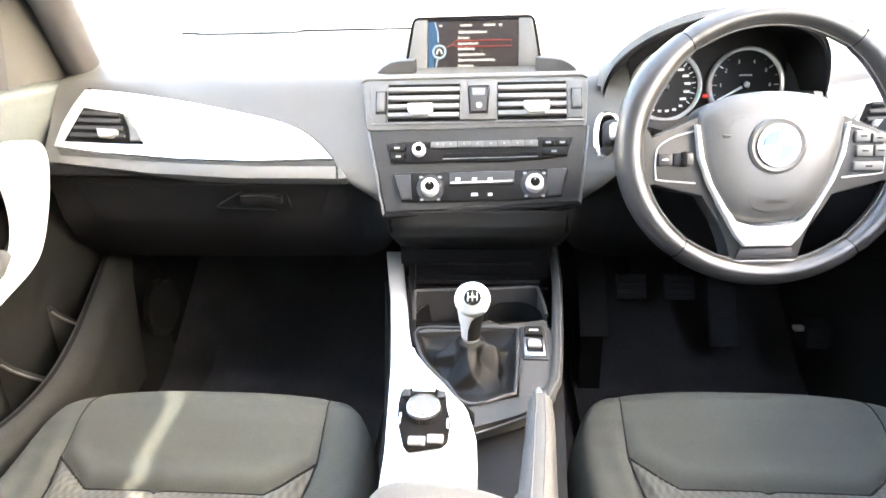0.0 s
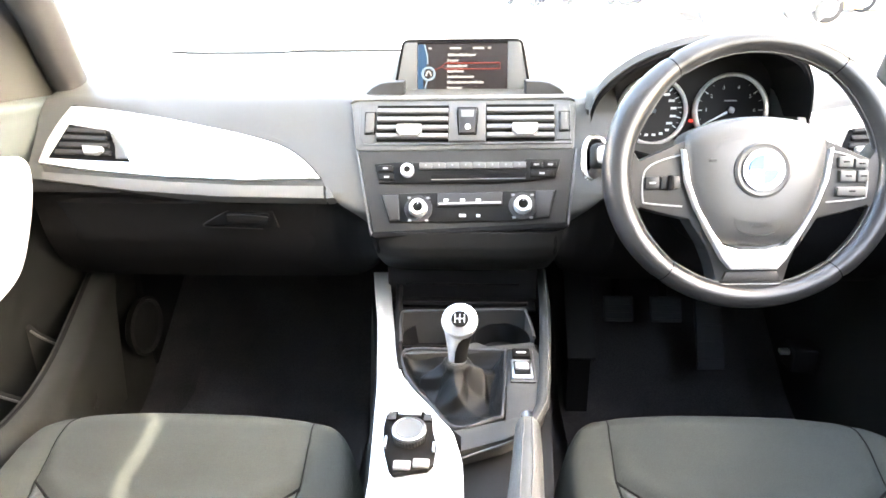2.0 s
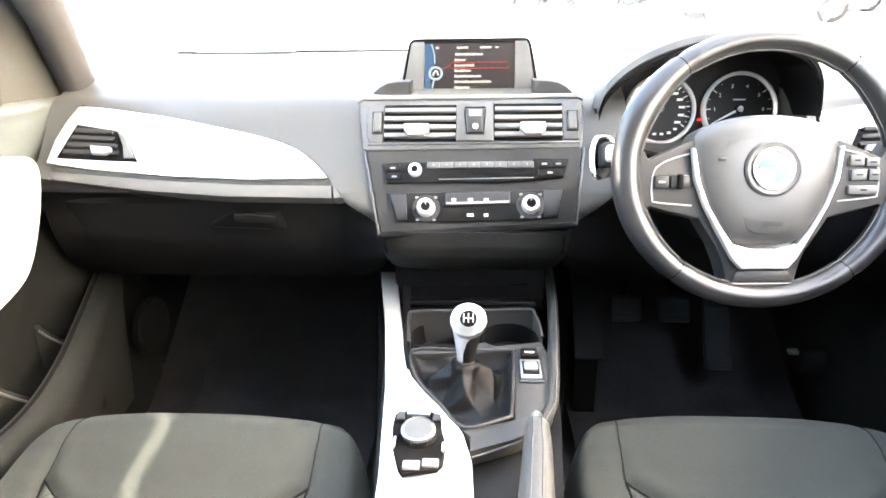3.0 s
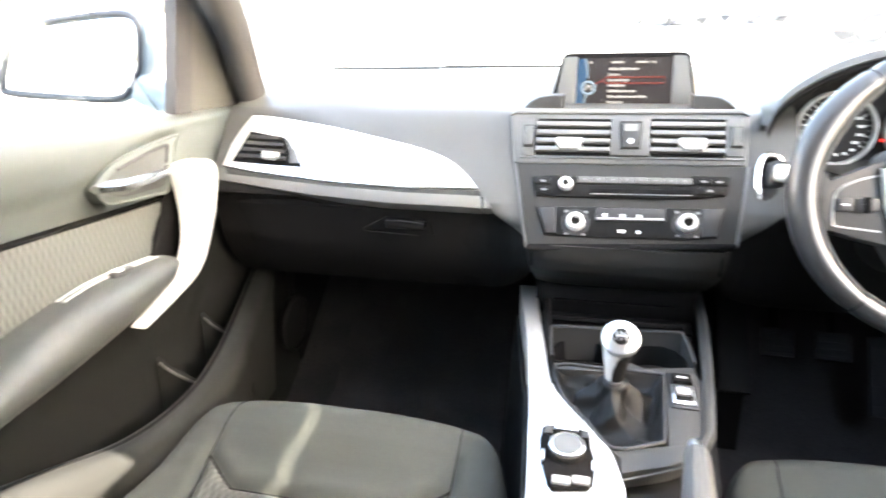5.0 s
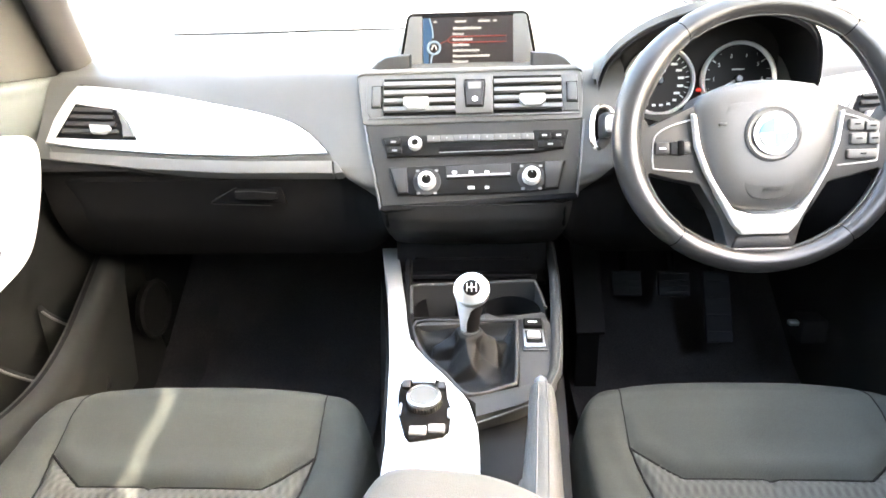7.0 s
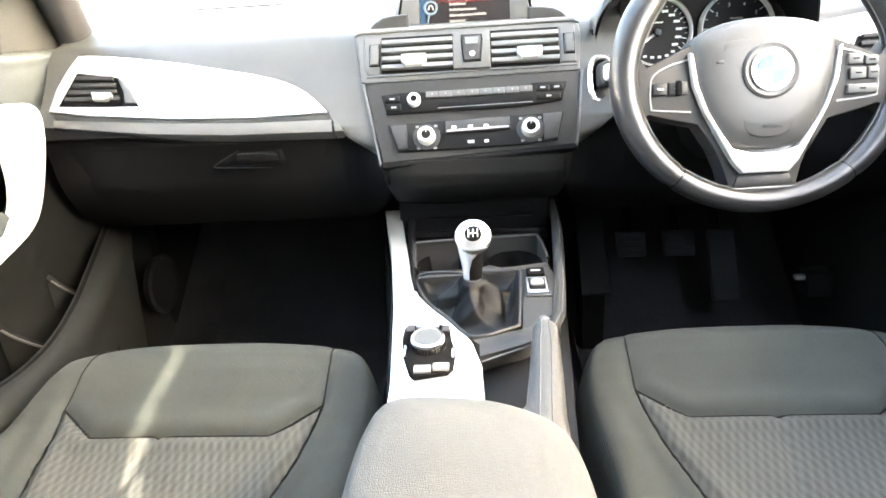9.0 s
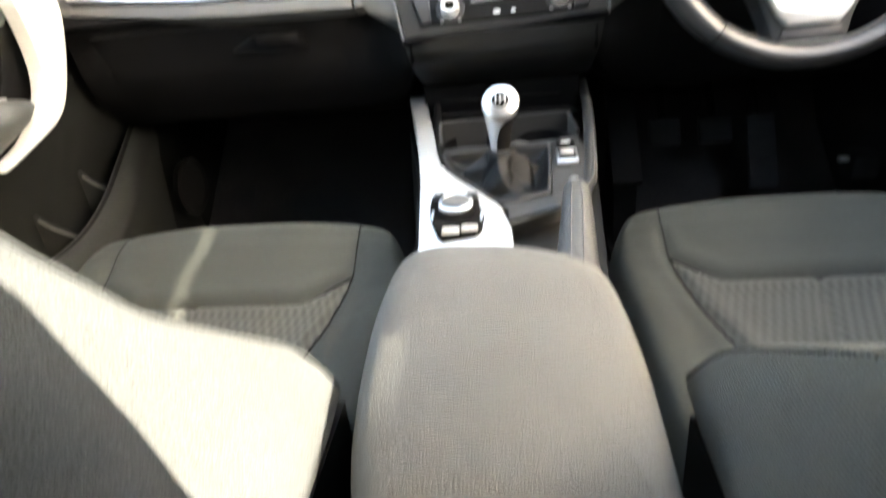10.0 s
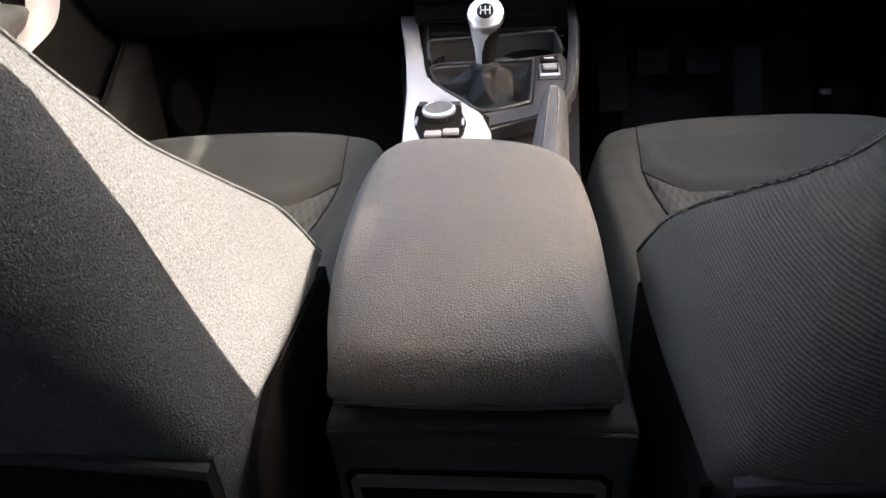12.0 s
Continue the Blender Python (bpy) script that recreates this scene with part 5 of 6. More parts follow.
# ---- armrest and the console's back ----
arm = thing("armrest", "grey vinyl centre armrest on the console", "armrest", (0, 0.33, 0.565))
foot = [(-0.089, 0.19), (-0.103, 0.25), (-0.110, 0.32), (-0.113, 0.39), (-0.110, 0.45), (-0.100, 0.488), (-0.078, 0.504), (-0.03, 0.503), (0.01, 0.496), (0.05, 0.477), (0.078, 0.450), (0.090, 0.410), (0.0945, 0.34), (0.0945, 0.26), (0.092, 0.19), (0.085, 0.178), (0.04, 0.173), (-0.04, 0.173), (-0.083, 0.178)]
rings = []
cen = Vector((0.0, 0.34))
for k, z in ((0.97, 0.594), (0.99, 0.596), (1.0, 0.601), (1.0, 0.608), (0.99, 0.618), (0.965, 0.629), (0.92, 0.6395), (0.85, 0.646), (0.72, 0.650), (0.5, 0.653), (0.25, 0.654)):
    ring = []
    for p in curve([(x, y, 0) for x, y in foot], 5, True):
        v = Vector((p.x, p.y)) - cen
        ky = k if v.y > 0 or k < 0.8 else 1 - 0.6 * (1 - k)      # steeper at the back
        y = cen.y + v.y * ky
        ring.append((cen.x + v.x * k, y, z - (0.020 * ((0.34 - y) / 0.16) ** 2 * max(0, (z - 0.58) / 0.07) if y < 0.34 else 0)))
    rings.append(ring)
part("cushion", loft(rings), VINYL, arm, "grained grey vinyl lid", smooth=60)
part("lid_seam", tube([(p.x * 0.985, 0.34 + (p.y - 0.34) * 0.985, 0.595) for p in curve([(x, y, 0) for x, y in foot], 4, True)], 0.0022, 6, True), SOFT_BLACK, arm)
part("lid_lip", tube([(x, 0.1725, 0.5965) for x in (-0.082, -0.03, 0.03, 0.084)], 0.0011, 6), KEYCAP, arm, "thin lower edge of the lid")
part("lid_base", rbox((-0.086, 0.195, 0.556), (0.088, 0.48, 0.595), 0.003), SOFT_BLACK, arm)
back = thing("console_back", "black grained console back with an air outlet", "console", (0, 0.19, 0.28))
part("shell", rbox((-0.096, 0.180, 0.30), (0.104, 0.30, 0.569), 0.006, seg=3), CONSOLE_SKIN, back, "black grained plastic shell")
BACK = Matrix(((1, 0, 0, 0), (0, 0, -1, 0.180), (0, 1, 0, 0), (0, 0, 0, 1)))     # local x, y, z are the car's x, z, -y
part("shell_lip", rbox((-0.0945, 0.556, -0.002), (0.1025, 0.566, 0.003), 0.0025, BACK), CONSOLE_SKIN, back)
edge = [(-0.084, 0.519), (-0.079, 0.524), (0.080, 0.524), (0.085, 0.519), (0.085, 0.40), (-0.084, 0.40)]
vent = part("vent_recess", prism([(-0.089, 0.522), (-0.082, 0.529), (0.083, 0.529), (0.090, 0.522), (0.090, 0.395), (-0.089, 0.395)], -0.002, 0.001, 0.0008, BACK), SOFT_BLACK, back, "black rear air outlet")
part("vent_frame", prism(edge, 0.000, 0.006, 0.002, BACK), FRAME, vent, "grey outlet surround")
part("vent_panel", prism([(-0.077, 0.517), (0.078, 0.517), (0.078, 0.405), (-0.077, 0.405)], 0.005, 0.0072, 0.0008, BACK), LOWER, vent, "dark grey outlet panel")
for z in (0.500, 0.484, 0.468, 0.452):
    part("slat", rbox((-0.070, z - 0.005, 0.006), (0.073, z + 0.005, 0.012), 0.0015, BACK), LOWER, vent)

# ---- front seats ----
def groove(x, y, lines):
    d = 1.0
    for (ax, ay), (bx, by) in lines:
        ux, uy = bx - ax, by - ay
        t = max(0.0, min(1.0, ((x - ax) * ux + (y - ay) * uy) / (ux * ux + uy * uy)))
        d = min(d, math.hypot(x - ax - t * ux, y - ay - t * uy))
    return d


def front_seat(xc, dy, dz, shape, mirror, label, rear_cloth, flank_cloth):
    """dy, dz: shift of the cushion; shape: heights and front edge of the backrest's flank."""
    by = bz = 0.0
    z_low = shape[0][0]
    seat = thing("bucket_seat", label, "seat", (xc, 0.45 + dy, 0.28), group="front seats")
    hw = 0.254
    seams = []
    A, B = (0.172, 0.643), (0.115, 0.601)
    for s in (-1, 1):
        a, b = (s * A[0], A[1]), (s * B[0], B[1])
        seams += [(a, b), (a, (s * 0.172 * 1.0, 0.70)), ((s * 0.172, 0.70), (s * 0.165, 0.78)), (a, (s * 0.155, 0.55)), ((s * 0.155, 0.55), (s * 0.128, 0.45)), ((s * 0.128, 0.45), (s * 0.12, 0.25))]
    seams.append(((-B[0], B[1]), B))
    mid = [((-0.008 * mirror - 0.015, 0.60), (-0.04, 0.45)), ((-0.04, 0.45), (-0.05, 0.25))]
    nx, ny = 100, 116
    ys = np.linspace(0.22, 0.775, ny)
    pts = {}
    for j, y in enumerate(ys):
        half = hw * (1 - max(0.0, (y - 0.62) / 0.175) ** 3) ** 0.4
        zmid = lerp(y, (0.22, 0.45, 0.56, 0.61, 0.65, 0.69, 0.72, 0.74, 0.755, 0.767, 0.775), (0.500, 0.503, 0.512, 0.521, 0.536, 0.557, 0.568, 0.566, 0.552, 0.520, 0.46))
        for i in range(nx):
            s = -1 + 2 * i / (nx - 1)
            x = half * math.copysign(1 - (1 - abs(s)) ** 1.35, s)
            u = abs(x) / half
            bol = 0.020 * math.exp(-((u - 0.84) / 0.13) ** 2) * lerp(y, (0.25, 0.5, 0.66, 0.74), (1.3, 1.2, 0.5, 0.0))
            edge = -0.10 * max(0.0, (u - 0.86) / 0.14) ** 3.2
            d = groove(x, y, seams)
            dm = groove(x, y, mid)
            soft = lerp(y, (0.60, 0.655, 0.69), (1.0, 0.8, 0.12))
            z = zmid + bol + edge + soft * (-0.0075 * math.exp(-(d / 0.0055) ** 2) + 0.004 * math.exp(-((d - 0.016) / 0.012) ** 2)) - 0.0055 * math.exp(-(dm / 0.005) ** 2)
            z -= 0.024 * u ** 3 * lerp(y, (0.55, 0.68), (0.0, 1.0))
            pts[i, j] = Vector((xc + x, y + dy, z + dz))
    where = {"bolster": [], "front_panel": [], "centre_panel": []}
    for j in range(ny - 1):
        for i in range(nx - 1):
            c = (pts[i, j] + pts[i + 1, j + 1]) / 2
            x, y = c.x - xc, c.y - dy
            w = lerp(y, (0.25, 0.45, 0.55, 0.645, 0.70, 0.78), (0.12, 0.128, 0.155, 0.172, 0.172, 0.165))
            yb = lerp(abs(x), (B[0], A[0]), (B[1], A[1]))
            key = "bolster" if abs(x) > w else "front_panel" if y > yb else "centre_panel"
            where[key].append((i, j))
    for key, mat, text in (("bolster", FABRIC, "grey cloth side bolster"), ("front_panel", FABRIC, "smooth grey cloth front panel"), ("centre_panel", INSERT, "patterned grey cloth centre panel")):
        b, made = bmesh.new(), {}
        for i, j in where[key]:
            quad = ((i, j), (i + 1, j), (i + 1, j + 1), (i, j + 1))
            for q in quad:
                if q not in made:
                    made[q] = b.verts.new(pts[q])
            b.faces.new([made[q] for q in quad])
        part(key, b, mat, seat, text, smooth=70)
    def top(x, y):
        g = min(max((y - ys[0]) / (ys[1] - ys[0]), 0.0), ny - 1.001)
        j = int(g)
        low, high = ([pts[i, k] for i in range(nx)] for k in (j, j + 1))
        return (1 - g + j) * lerp(xc + x, [p.x for p in low], [p.z for p in low]) + (g - j) * lerp(xc + x, [p.x for p in high], [p.z for p in high])

    for a, b in seams:
        n = max(3, int(math.hypot(b[0] - a[0], b[1] - a[1]) / 0.008))
        way = [(a[0] + (b[0] - a[0]) * k / n, a[1] + (b[1] - a[1]) * k / n) for k in range(n + 1)]
        part("seam", tube([(xc + x, y + dy, top(x, y) + 0.0007) for x, y in way if y < 0.765], 0.0016 if max(a[1], b[1]) < 0.66 else 0.0009, 5), SEAM, seat)
    part("cushion_base", loft([[(xc + s * w, y + dy, z + dz) for w, y in ((0.0, 0.25), (0.215, 0.25), (0.215, 0.62), (0.19, 0.69), (0.14, 0.735), (0.0, 0.75)) for s in (1,)] + [(xc - w, y + dy, z + dz) for w, y in ((0.14, 0.735), (0.19, 0.69), (0.215, 0.62), (0.215, 0.25))] for z in (0.36, 0.42, 0.47)]), LOWER, seat, "black plastic seat base")
    part("seat_rail", rbox((xc - 0.20, 0.2 + dy, 0.28), (xc + 0.20, 0.65 + dy, 0.38 + dz), 0.01), SOFT_BLACK, seat)
    # backrest
    zs, yb = shape
    yr = (0.118, 0.108, 0.100, 0.092, 0.080, 0.070, 0.063, 0.056, 0.046, 0.034, 0.018, -0.005, -0.020)
    rings, edge = [], []
    for z, f, r in zip(zs, yb, yr):
        h = 0.2535 - 0.25 * (z - z_low) * (1.0 if z < z_low + 0.33 else 0.75) - (0.05 if z > z_low + 0.43 else 0)
        if z == z_low:
            h -= 0.004
        mid_y = max(f - 0.075, r + 0.05) if f - r > 0.13 else f - 0.02
        c = lerp(z - z_low, (0.0, 0.05, 0.16), (0.3, 0.5, 1.0))      # the rear corners grow rounder upwards
        half_ring = [(0.0, mid_y - 0.004), (h - 0.13, mid_y), (h - 0.085, (f + mid_y) / 2), (h - 0.05, f - 0.012), (h - 0.022, f), (h - 0.006, f - 0.003), (h - 0.001, f - 0.010),
                     (h + 0.002, f - 0.25 * (f - r)), (h + 0.003, f - 0.5 * (f - r)), (h, r + 0.045 * c), (h - 0.010 * c, r + 0.022 * c), (h - 0.030 * c, r + 0.006 * c), (h - 0.065 * c, r - 0.002), (h - 0.12, r - 0.008), (0.0, r - 0.012)]
        ring = [(x, y) for x, y in half_ring] + [(-x, y) for x, y in half_ring[-2:0:-1]]
        rings.append([(xc + x, y + by, z + bz) for x, y in ring])
        if z > z_low:
            edge.append((h - 0.003, f - 0.004, z))
    part("backrest", loft(rings), flank_cloth, seat, "grey cloth backrest flanks and back", smooth=50)
    for s in (-1, 1):
        line = curve([(xc + s * x, y + by, z + bz) for x, y, z in edge], 5)
        piping = part("piping", tube(line, 0.0014 if mirror < 0 else 0.0008, 6), flank_cloth, seat, "sewn edge of the backrest")
        for q in range(2, len(line) - 2 if mirror < 0 else 0):
            d = (line[q + 1] - line[q]).normalized()
            st = line[q] + Vector((s * 0.0022, -0.004, 0.001))
            part("stitch", tube([st, st + d * 0.005], 0.0006, 5), STITCH, piping)
    y_top = shape[1][-2] - 0.07
    part("headrest", rbox((xc - 0.125, y_top - 0.05, 1.10), (xc + 0.125, y_top + 0.05, 1.26), 0.035, seg=3), flank_cloth, seat, "cloth headrest")
    for s in (-0.07, 0.07):
        part("headrest_post", tube([(xc + s, y_top, 1.03), (xc + s, y_top, 1.12)], 0.006, 8), CHROME, seat)
    part("side_cover", loft([[(xc + x, y + by, z + bz) for x, y in ((-h, 0.20), (-h, 0.30), (h, 0.30), (h, 0.20), (h - 0.003, 0.145), (h - 0.012, 0.127), (h - 0.04, 0.119), (0.04 - h, 0.119), (0.012 - h, 0.127), (0.003 - h, 0.145))] for h, z in ((0.215, 0.36), (0.232, 0.45), (0.246, 0.56), (0.248, 0.615))]), flank_cloth, seat, "cloth skirt of the backrest")
    # Black sheets stand for both plastic and deep shade below the flanks.
    for s in (-1, 1):
        part("side_shield", slab([[(xc + s * 0.2515, y0 + (0.315 - y0) * v, z) for v in np.linspace(0, 1, 5)] for z, y0 in ((0.36, 0.130), (0.45, 0.130), (0.560, 0.132), (z_low - 0.028, 0.145 if mirror > 0 else 0.130), (z_low - 0.006, 0.185 if mirror > 0 else 0.128))], (-s * 0.006, 0, 0)), LOWER, seat, "black sheet for the plastic and deep shade below the flank")
    # map pocket on the back
    rows = []
    for v in np.linspace(0, 1, 9):
        z = 0.40 + 0.236 * v
        row = []
        for s in np.linspace(-1, 1, 25):
            drop = 0.022 * abs(s) ** 6 * v
            row.append((xc + s * 0.246, 0.093 + by + 0.010 * max(0, (abs(s) - 0.7) / 0.3) ** 2, z - drop + bz))
        rows.append(row)
    pk = part("map_pocket", slab(rows, (0, 0.008, 0)), LOWER, seat, "black map pocket on the seat back")
    part("pocket_edge", tube([(x, y + 0.003, z) for x, y, z in rows[-1]], 0.0045, 8), KEYCAP, pk, "padded pocket edge")
    return seat


L_SHAPE = ((0.610, 0.616, 0.640, 0.673, 0.717, 0.757, 0.781, 0.808, 0.840, 0.880, 0.930, 1.000, 1.060),
           (0.300, 0.322, 0.312, 0.292, 0.244, 0.201, 0.184, 0.166, 0.147, 0.122, 0.085, 0.040, -0.02))
R_SHAPE = ((0.592, 0.599, 0.625, 0.654, 0.709, 0.738, 0.761, 0.778, 0.812, 0.860, 0.930, 1.020, 1.080),
           (0.322, 0.344, 0.328, 0.303, 0.227, 0.184, 0.156, 0.145, 0.141, 0.138, 0.134, 0.125, 0.090))
front_seat(-0.3745, 0.0, 0.0, L_SHAPE, 1, "grey cloth passenger seat with patterned centre", FABRIC, FELT)
front_seat(0.3745, 0.055, -0.022, R_SHAPE, -1, "grey cloth driver's seat with patterned centre", RIBBED, RIBBED)

# ---- passenger's door ----
LEDGE = ((0.30, 0.48, 0.575, 0.703, 0.76, 0.82, 0.93, 1.13), (0.877, 0.880, 0.884, 0.892, 0.916, 0.936, 0.948, 0.955))
SAIL = 0.945
door = thing("passenger_door", "closed grey passenger door with a patterned cloth insert", "door", (-0.76, 0.5, 0.28))
prof = [(0.80, 0.958), (0.765, 0.968), (0.735, 0.967), (0.717, 0.957), (0.711, 0.935), (0.714, 0.905), (0.722, 0.870), (0.731, 0.838), (0.737, 0.80), (0.739, 0.72), (0.737, 0.66), (0.748, 0.60), (0.752, 0.50), (0.745, 0.38), (0.735, 0.255), (0.80, 0.255)]


def ledge(y):
    """Height of the soft crease under the door's upper ledge."""
    return lerp(y, LEDGE[0], LEDGE[1])


rows = []
for y in np.linspace(-0.05, 1.29, 60):
    fine = curve([(x, z, 0) for x, z in prof], 6)
    nose = min(1.0, max(0.0, (y - 0.90) / 0.26))
    rows.append([(-p.x + 0.012 * nose * (p.y > 0.83) - 0.010 * (p.y > 0.83) / (1 + math.exp(min(30.0, (p.y - ledge(y)) / 0.004))), y, p.y) for p in fine])
upper, lower = [], []
for r in rows:
    y = r[0][1]
    # Edge climbs towards the front, putting the footwell's shade into the dark panel.
    edge = lerp(y, (0.70, 0.86, 0.93, 1.10), (0.668, 0.700, 0.855, 0.880))
    cut = next(i for i in range(8, len(r)) if r[i][2] < edge)
    k = cut - 1 + (r[cut - 1][2] - edge) / (r[cut - 1][2] - r[cut][2])
    at = np.arange(len(r))
    for where, params in ((upper, np.linspace(0, k, 70)), (lower, np.linspace(k, len(r) - 1, 50))):
        where.append([(float(np.interp(q, at, [p[0] for p in r])), y, float(np.interp(q, at, [p[2] for p in r]))) for q in params])
part("door_panel", loft(upper, closed=False), DOOR, door, "pale grey grained door panel", smooth=45)
part("lower_panel", loft(lower, closed=False), LOWER_DOOR, door, "lower door panel with the front's shade put into its dark colour", smooth=45)
SIDE = Matrix(((0, 0, 1, 0), (1, 0, 0, 0), (0, 1, 0, 0), (0, 0, 0, 1)))       # local x, y, z are the car's y, z, x


def on_door(name, outline, x0, x1, r, mat, parent, label="", n=5):
    pts = [(p.x, p.y) for p in curve([(y, z, 0) for y, z in outline], n, True)] if n > 1 else outline
    return part(name, prism(pts, x0, x1, r, SIDE), mat, parent, label)


on_door("cloth_insert", [(0.05, 0.834), (0.35, 0.837), (0.60, 0.838), (0.864, 0.833), (0.848, 0.822), (0.832, 0.806), (0.816, 0.782), (0.806, 0.750), (0.73, 0.745), (0.60, 0.735), (0.45, 0.70), (0.25, 0.68), (0.05, 0.67)], -0.742, -0.7285, 0.002, DOOR_INSERT, door, "patterned beige cloth insert", 1)
on_door("insert_edge", [(0.05, 0.842), (0.35, 0.844), (0.60, 0.843), (0.872, 0.840), (0.872, 0.836), (0.60, 0.838), (0.35, 0.839), (0.05, 0.837)], -0.742, -0.7255, 0.001, LOWER, door, "", 1)
rings = []
for y, zt, zb, xo in ((0.02, 0.665, 0.60, 0.662), (0.20, 0.676, 0.615, 0.660), (0.38, 0.698, 0.640, 0.657), (0.46, 0.716, 0.652, 0.657), (0.55, 0.740, 0.661, 0.658), (0.63, 0.755, 0.672, 0.661), (0.72, 0.760, 0.688, 0.665), (0.79, 0.757, 0.710, 0.674), (0.825, 0.750, 0.726, 0.692), (0.835, 0.744, 0.735, 0.71)):
    w = 0.742 - xo
    h = zt - zb
    rings.append([(-xo - w * u, y, zb + h * v) for u, v in ((1, 0), (0.55, 0.02), (0.25, 0.12), (0.08, 0.30), (0.0, 0.52), (0.04, 0.74), (0.16, 0.90), (0.38, 0.985), (0.7, 1.0), (1, 1.0))])
rest = part("door_armrest", loft(rings), DOOR_REST, door, "padded grey door armrest", smooth=60)
for dx in (0.0, 0.011):
    part("switch_line", tube(curve([(-0.722 + dx, 0.615, 0.7525), (-0.721 + dx, 0.66, 0.7595), (-0.720 + dx, 0.72, 0.7610), (-0.720 + dx, 0.77, 0.7590), (-0.721 + dx, 0.797, 0.7565)], 5), 0.0020, 6), TAB_GREY, rest, "thin silver line")
sw = part("window_switch", rbox((-0.710, 0.692, 0.757), (-0.696, 0.732, 0.766), 0.004), DOOR_REST, rest, "grey window switch")
part("switch_tip", rbox((-0.709, 0.698, 0.764), (-0.697, 0.712, 0.7690), 0.003), PULL, sw, "bright switch tip")
pull = [(0.848, 0.881), (0.860, 0.894), (0.907, 0.895), (0.934, 0.884), (0.940, 0.858), (0.923, 0.806), (0.886, 0.741), (0.850, 0.710), (0.786, 0.689), (0.724, 0.673), (0.719, 0.677), (0.779, 0.697), (0.830, 0.735), (0.851, 0.770), (0.857, 0.809), (0.853, 0.856)]
on_door("pull_handle", pull, -0.706, -0.682, 0.008, PULL, door, "curved silver pull handle")
on_door("pull_recess", [(0.856, 0.85), (0.905, 0.88), (0.915, 0.84), (0.90, 0.79), (0.85, 0.735), (0.80, 0.715), (0.76, 0.72), (0.812, 0.765), (0.836, 0.806)], -0.745, -0.7245, 0.002, LOWER, door, "dark recess behind the pull handle")
bez = [(0.700, 0.885), (0.728, 0.909), (0.780, 0.924), (0.856, 0.934), (0.884, 0.935), (0.871, 0.915), (0.848, 0.857), (0.808, 0.854), (0.746, 0.857), (0.714, 0.862)]
han = on_door("handle_bezel", bez, -0.74, -0.7085, 0.004, DOOR, door, "handle bowl")
part("bezel_edge", tube([SIDE @ Vector((p.x, p.y, -0.7095)) for p in curve([(y, z, 0) for y, z in bez], 6, True)], 0.0026, 8, True), DOOR, han, "raised edge of the bowl")
on_door("handle_bowl", [(0.716, 0.884), (0.742, 0.905), (0.80, 0.919), (0.856, 0.927), (0.850, 0.900), (0.838, 0.866), (0.80, 0.863), (0.745, 0.865)], -0.73, -0.7070, 0.001, DOOR_REST, han, "", 4)
# Dark tube holds the shade inside the bowl's upper edge.
part("bowl_shade_edge", tube([SIDE @ Vector((y, z, -0.7065)) for y, z in ((0.742, 0.905), (0.80, 0.918), (0.852, 0.925), (0.846, 0.898))], 0.0022, 6), PILLAR, han)
part("door_handle", loft([[(x, y, z) for x, z in ((xo, zt), (xo + 0.010, (zt + zb) / 2 + 0.004), (xo + 0.010, (zt + zb) / 2 - 0.004), (xo, zb), (xo - 0.008, (zt + zb) / 2))] for y, zt, zb, xo in ((0.692, 0.892, 0.880, -0.706), (0.712, 0.894, 0.873, -0.700), (0.740, 0.892, 0.871, -0.695), (0.780, 0.892, 0.876, -0.693), (0.815, 0.895, 0.881, -0.694), (0.834, 0.897, 0.884, -0.695), (0.840, 0.894, 0.886, -0.698))]), CHROME, han, "chrome door handle")
# pocket with its thick rim
rim_line = [(-0.69, 0.02, 0.63), (-0.685, 0.20, 0.625), (-0.675, 0.36, 0.612), (-0.662, 0.48, 0.585), (-0.655, 0.60, 0.548), (-0.656, 0.70, 0.535), (-0.664, 0.79, 0.538), (-0.680, 0.88, 0.556), (-0.700, 0.97, 0.585), (-0.722, 1.06, 0.615), (-0.738, 1.13, 0.64)]
line = curve(rim_line, 6)
part("door_pocket", slab([[p + Vector((0.010, 0, 0.010)) for p in line], [p + Vector((0.022, 0, 0.004)) for p in line], [p + Vector((0.032, 0, -0.012)) for p in line], [p + Vector((0.034, 0, -0.04)) for p in line], [p + Vector((0.026, 0, -0.08)) for p in line], [Vector((lerp(p.y, (0, 0.7, 1.13), (-0.70, -0.665, -0.73)), p.y, 0.33)) for p in line]], (-0.014, 0, 0)), POCKET, door, "dark door pocket wall", smooth=60)
part("pocket_rim", tube([p + Vector((0.004, 0, 0.002)) for p in line], 0.009, 10), LOWER, door, "thick rounded pocket rim")
for y, z in ((0.795, 0.574), (0.925, 0.600)):
    part("pocket_divider", slab([[(-0.745 + 0.055 * u, y + 0.050 * u, z - 0.075 * u ** 0.7 - 0.12 * w) for u in np.linspace(0, 1, 8)] for w in np.linspace(0, 1, 4)], (0, 0.010, 0.003)), LOWER_DOOR, door, "pocket divider")
    # Paler tube puts the light caught by the divider's edge into colour.
    part("divider_highlight", tube([(-0.742 + 0.053 * u, y + 0.048 * u, z + 0.002 - 0.075 * u ** 0.7) for u in np.linspace(0.05, 1, 10)], 0.0022, 6), DOOR_REST, door, "highlight on the pocket divider's rounded edge, put in as a paler tube")
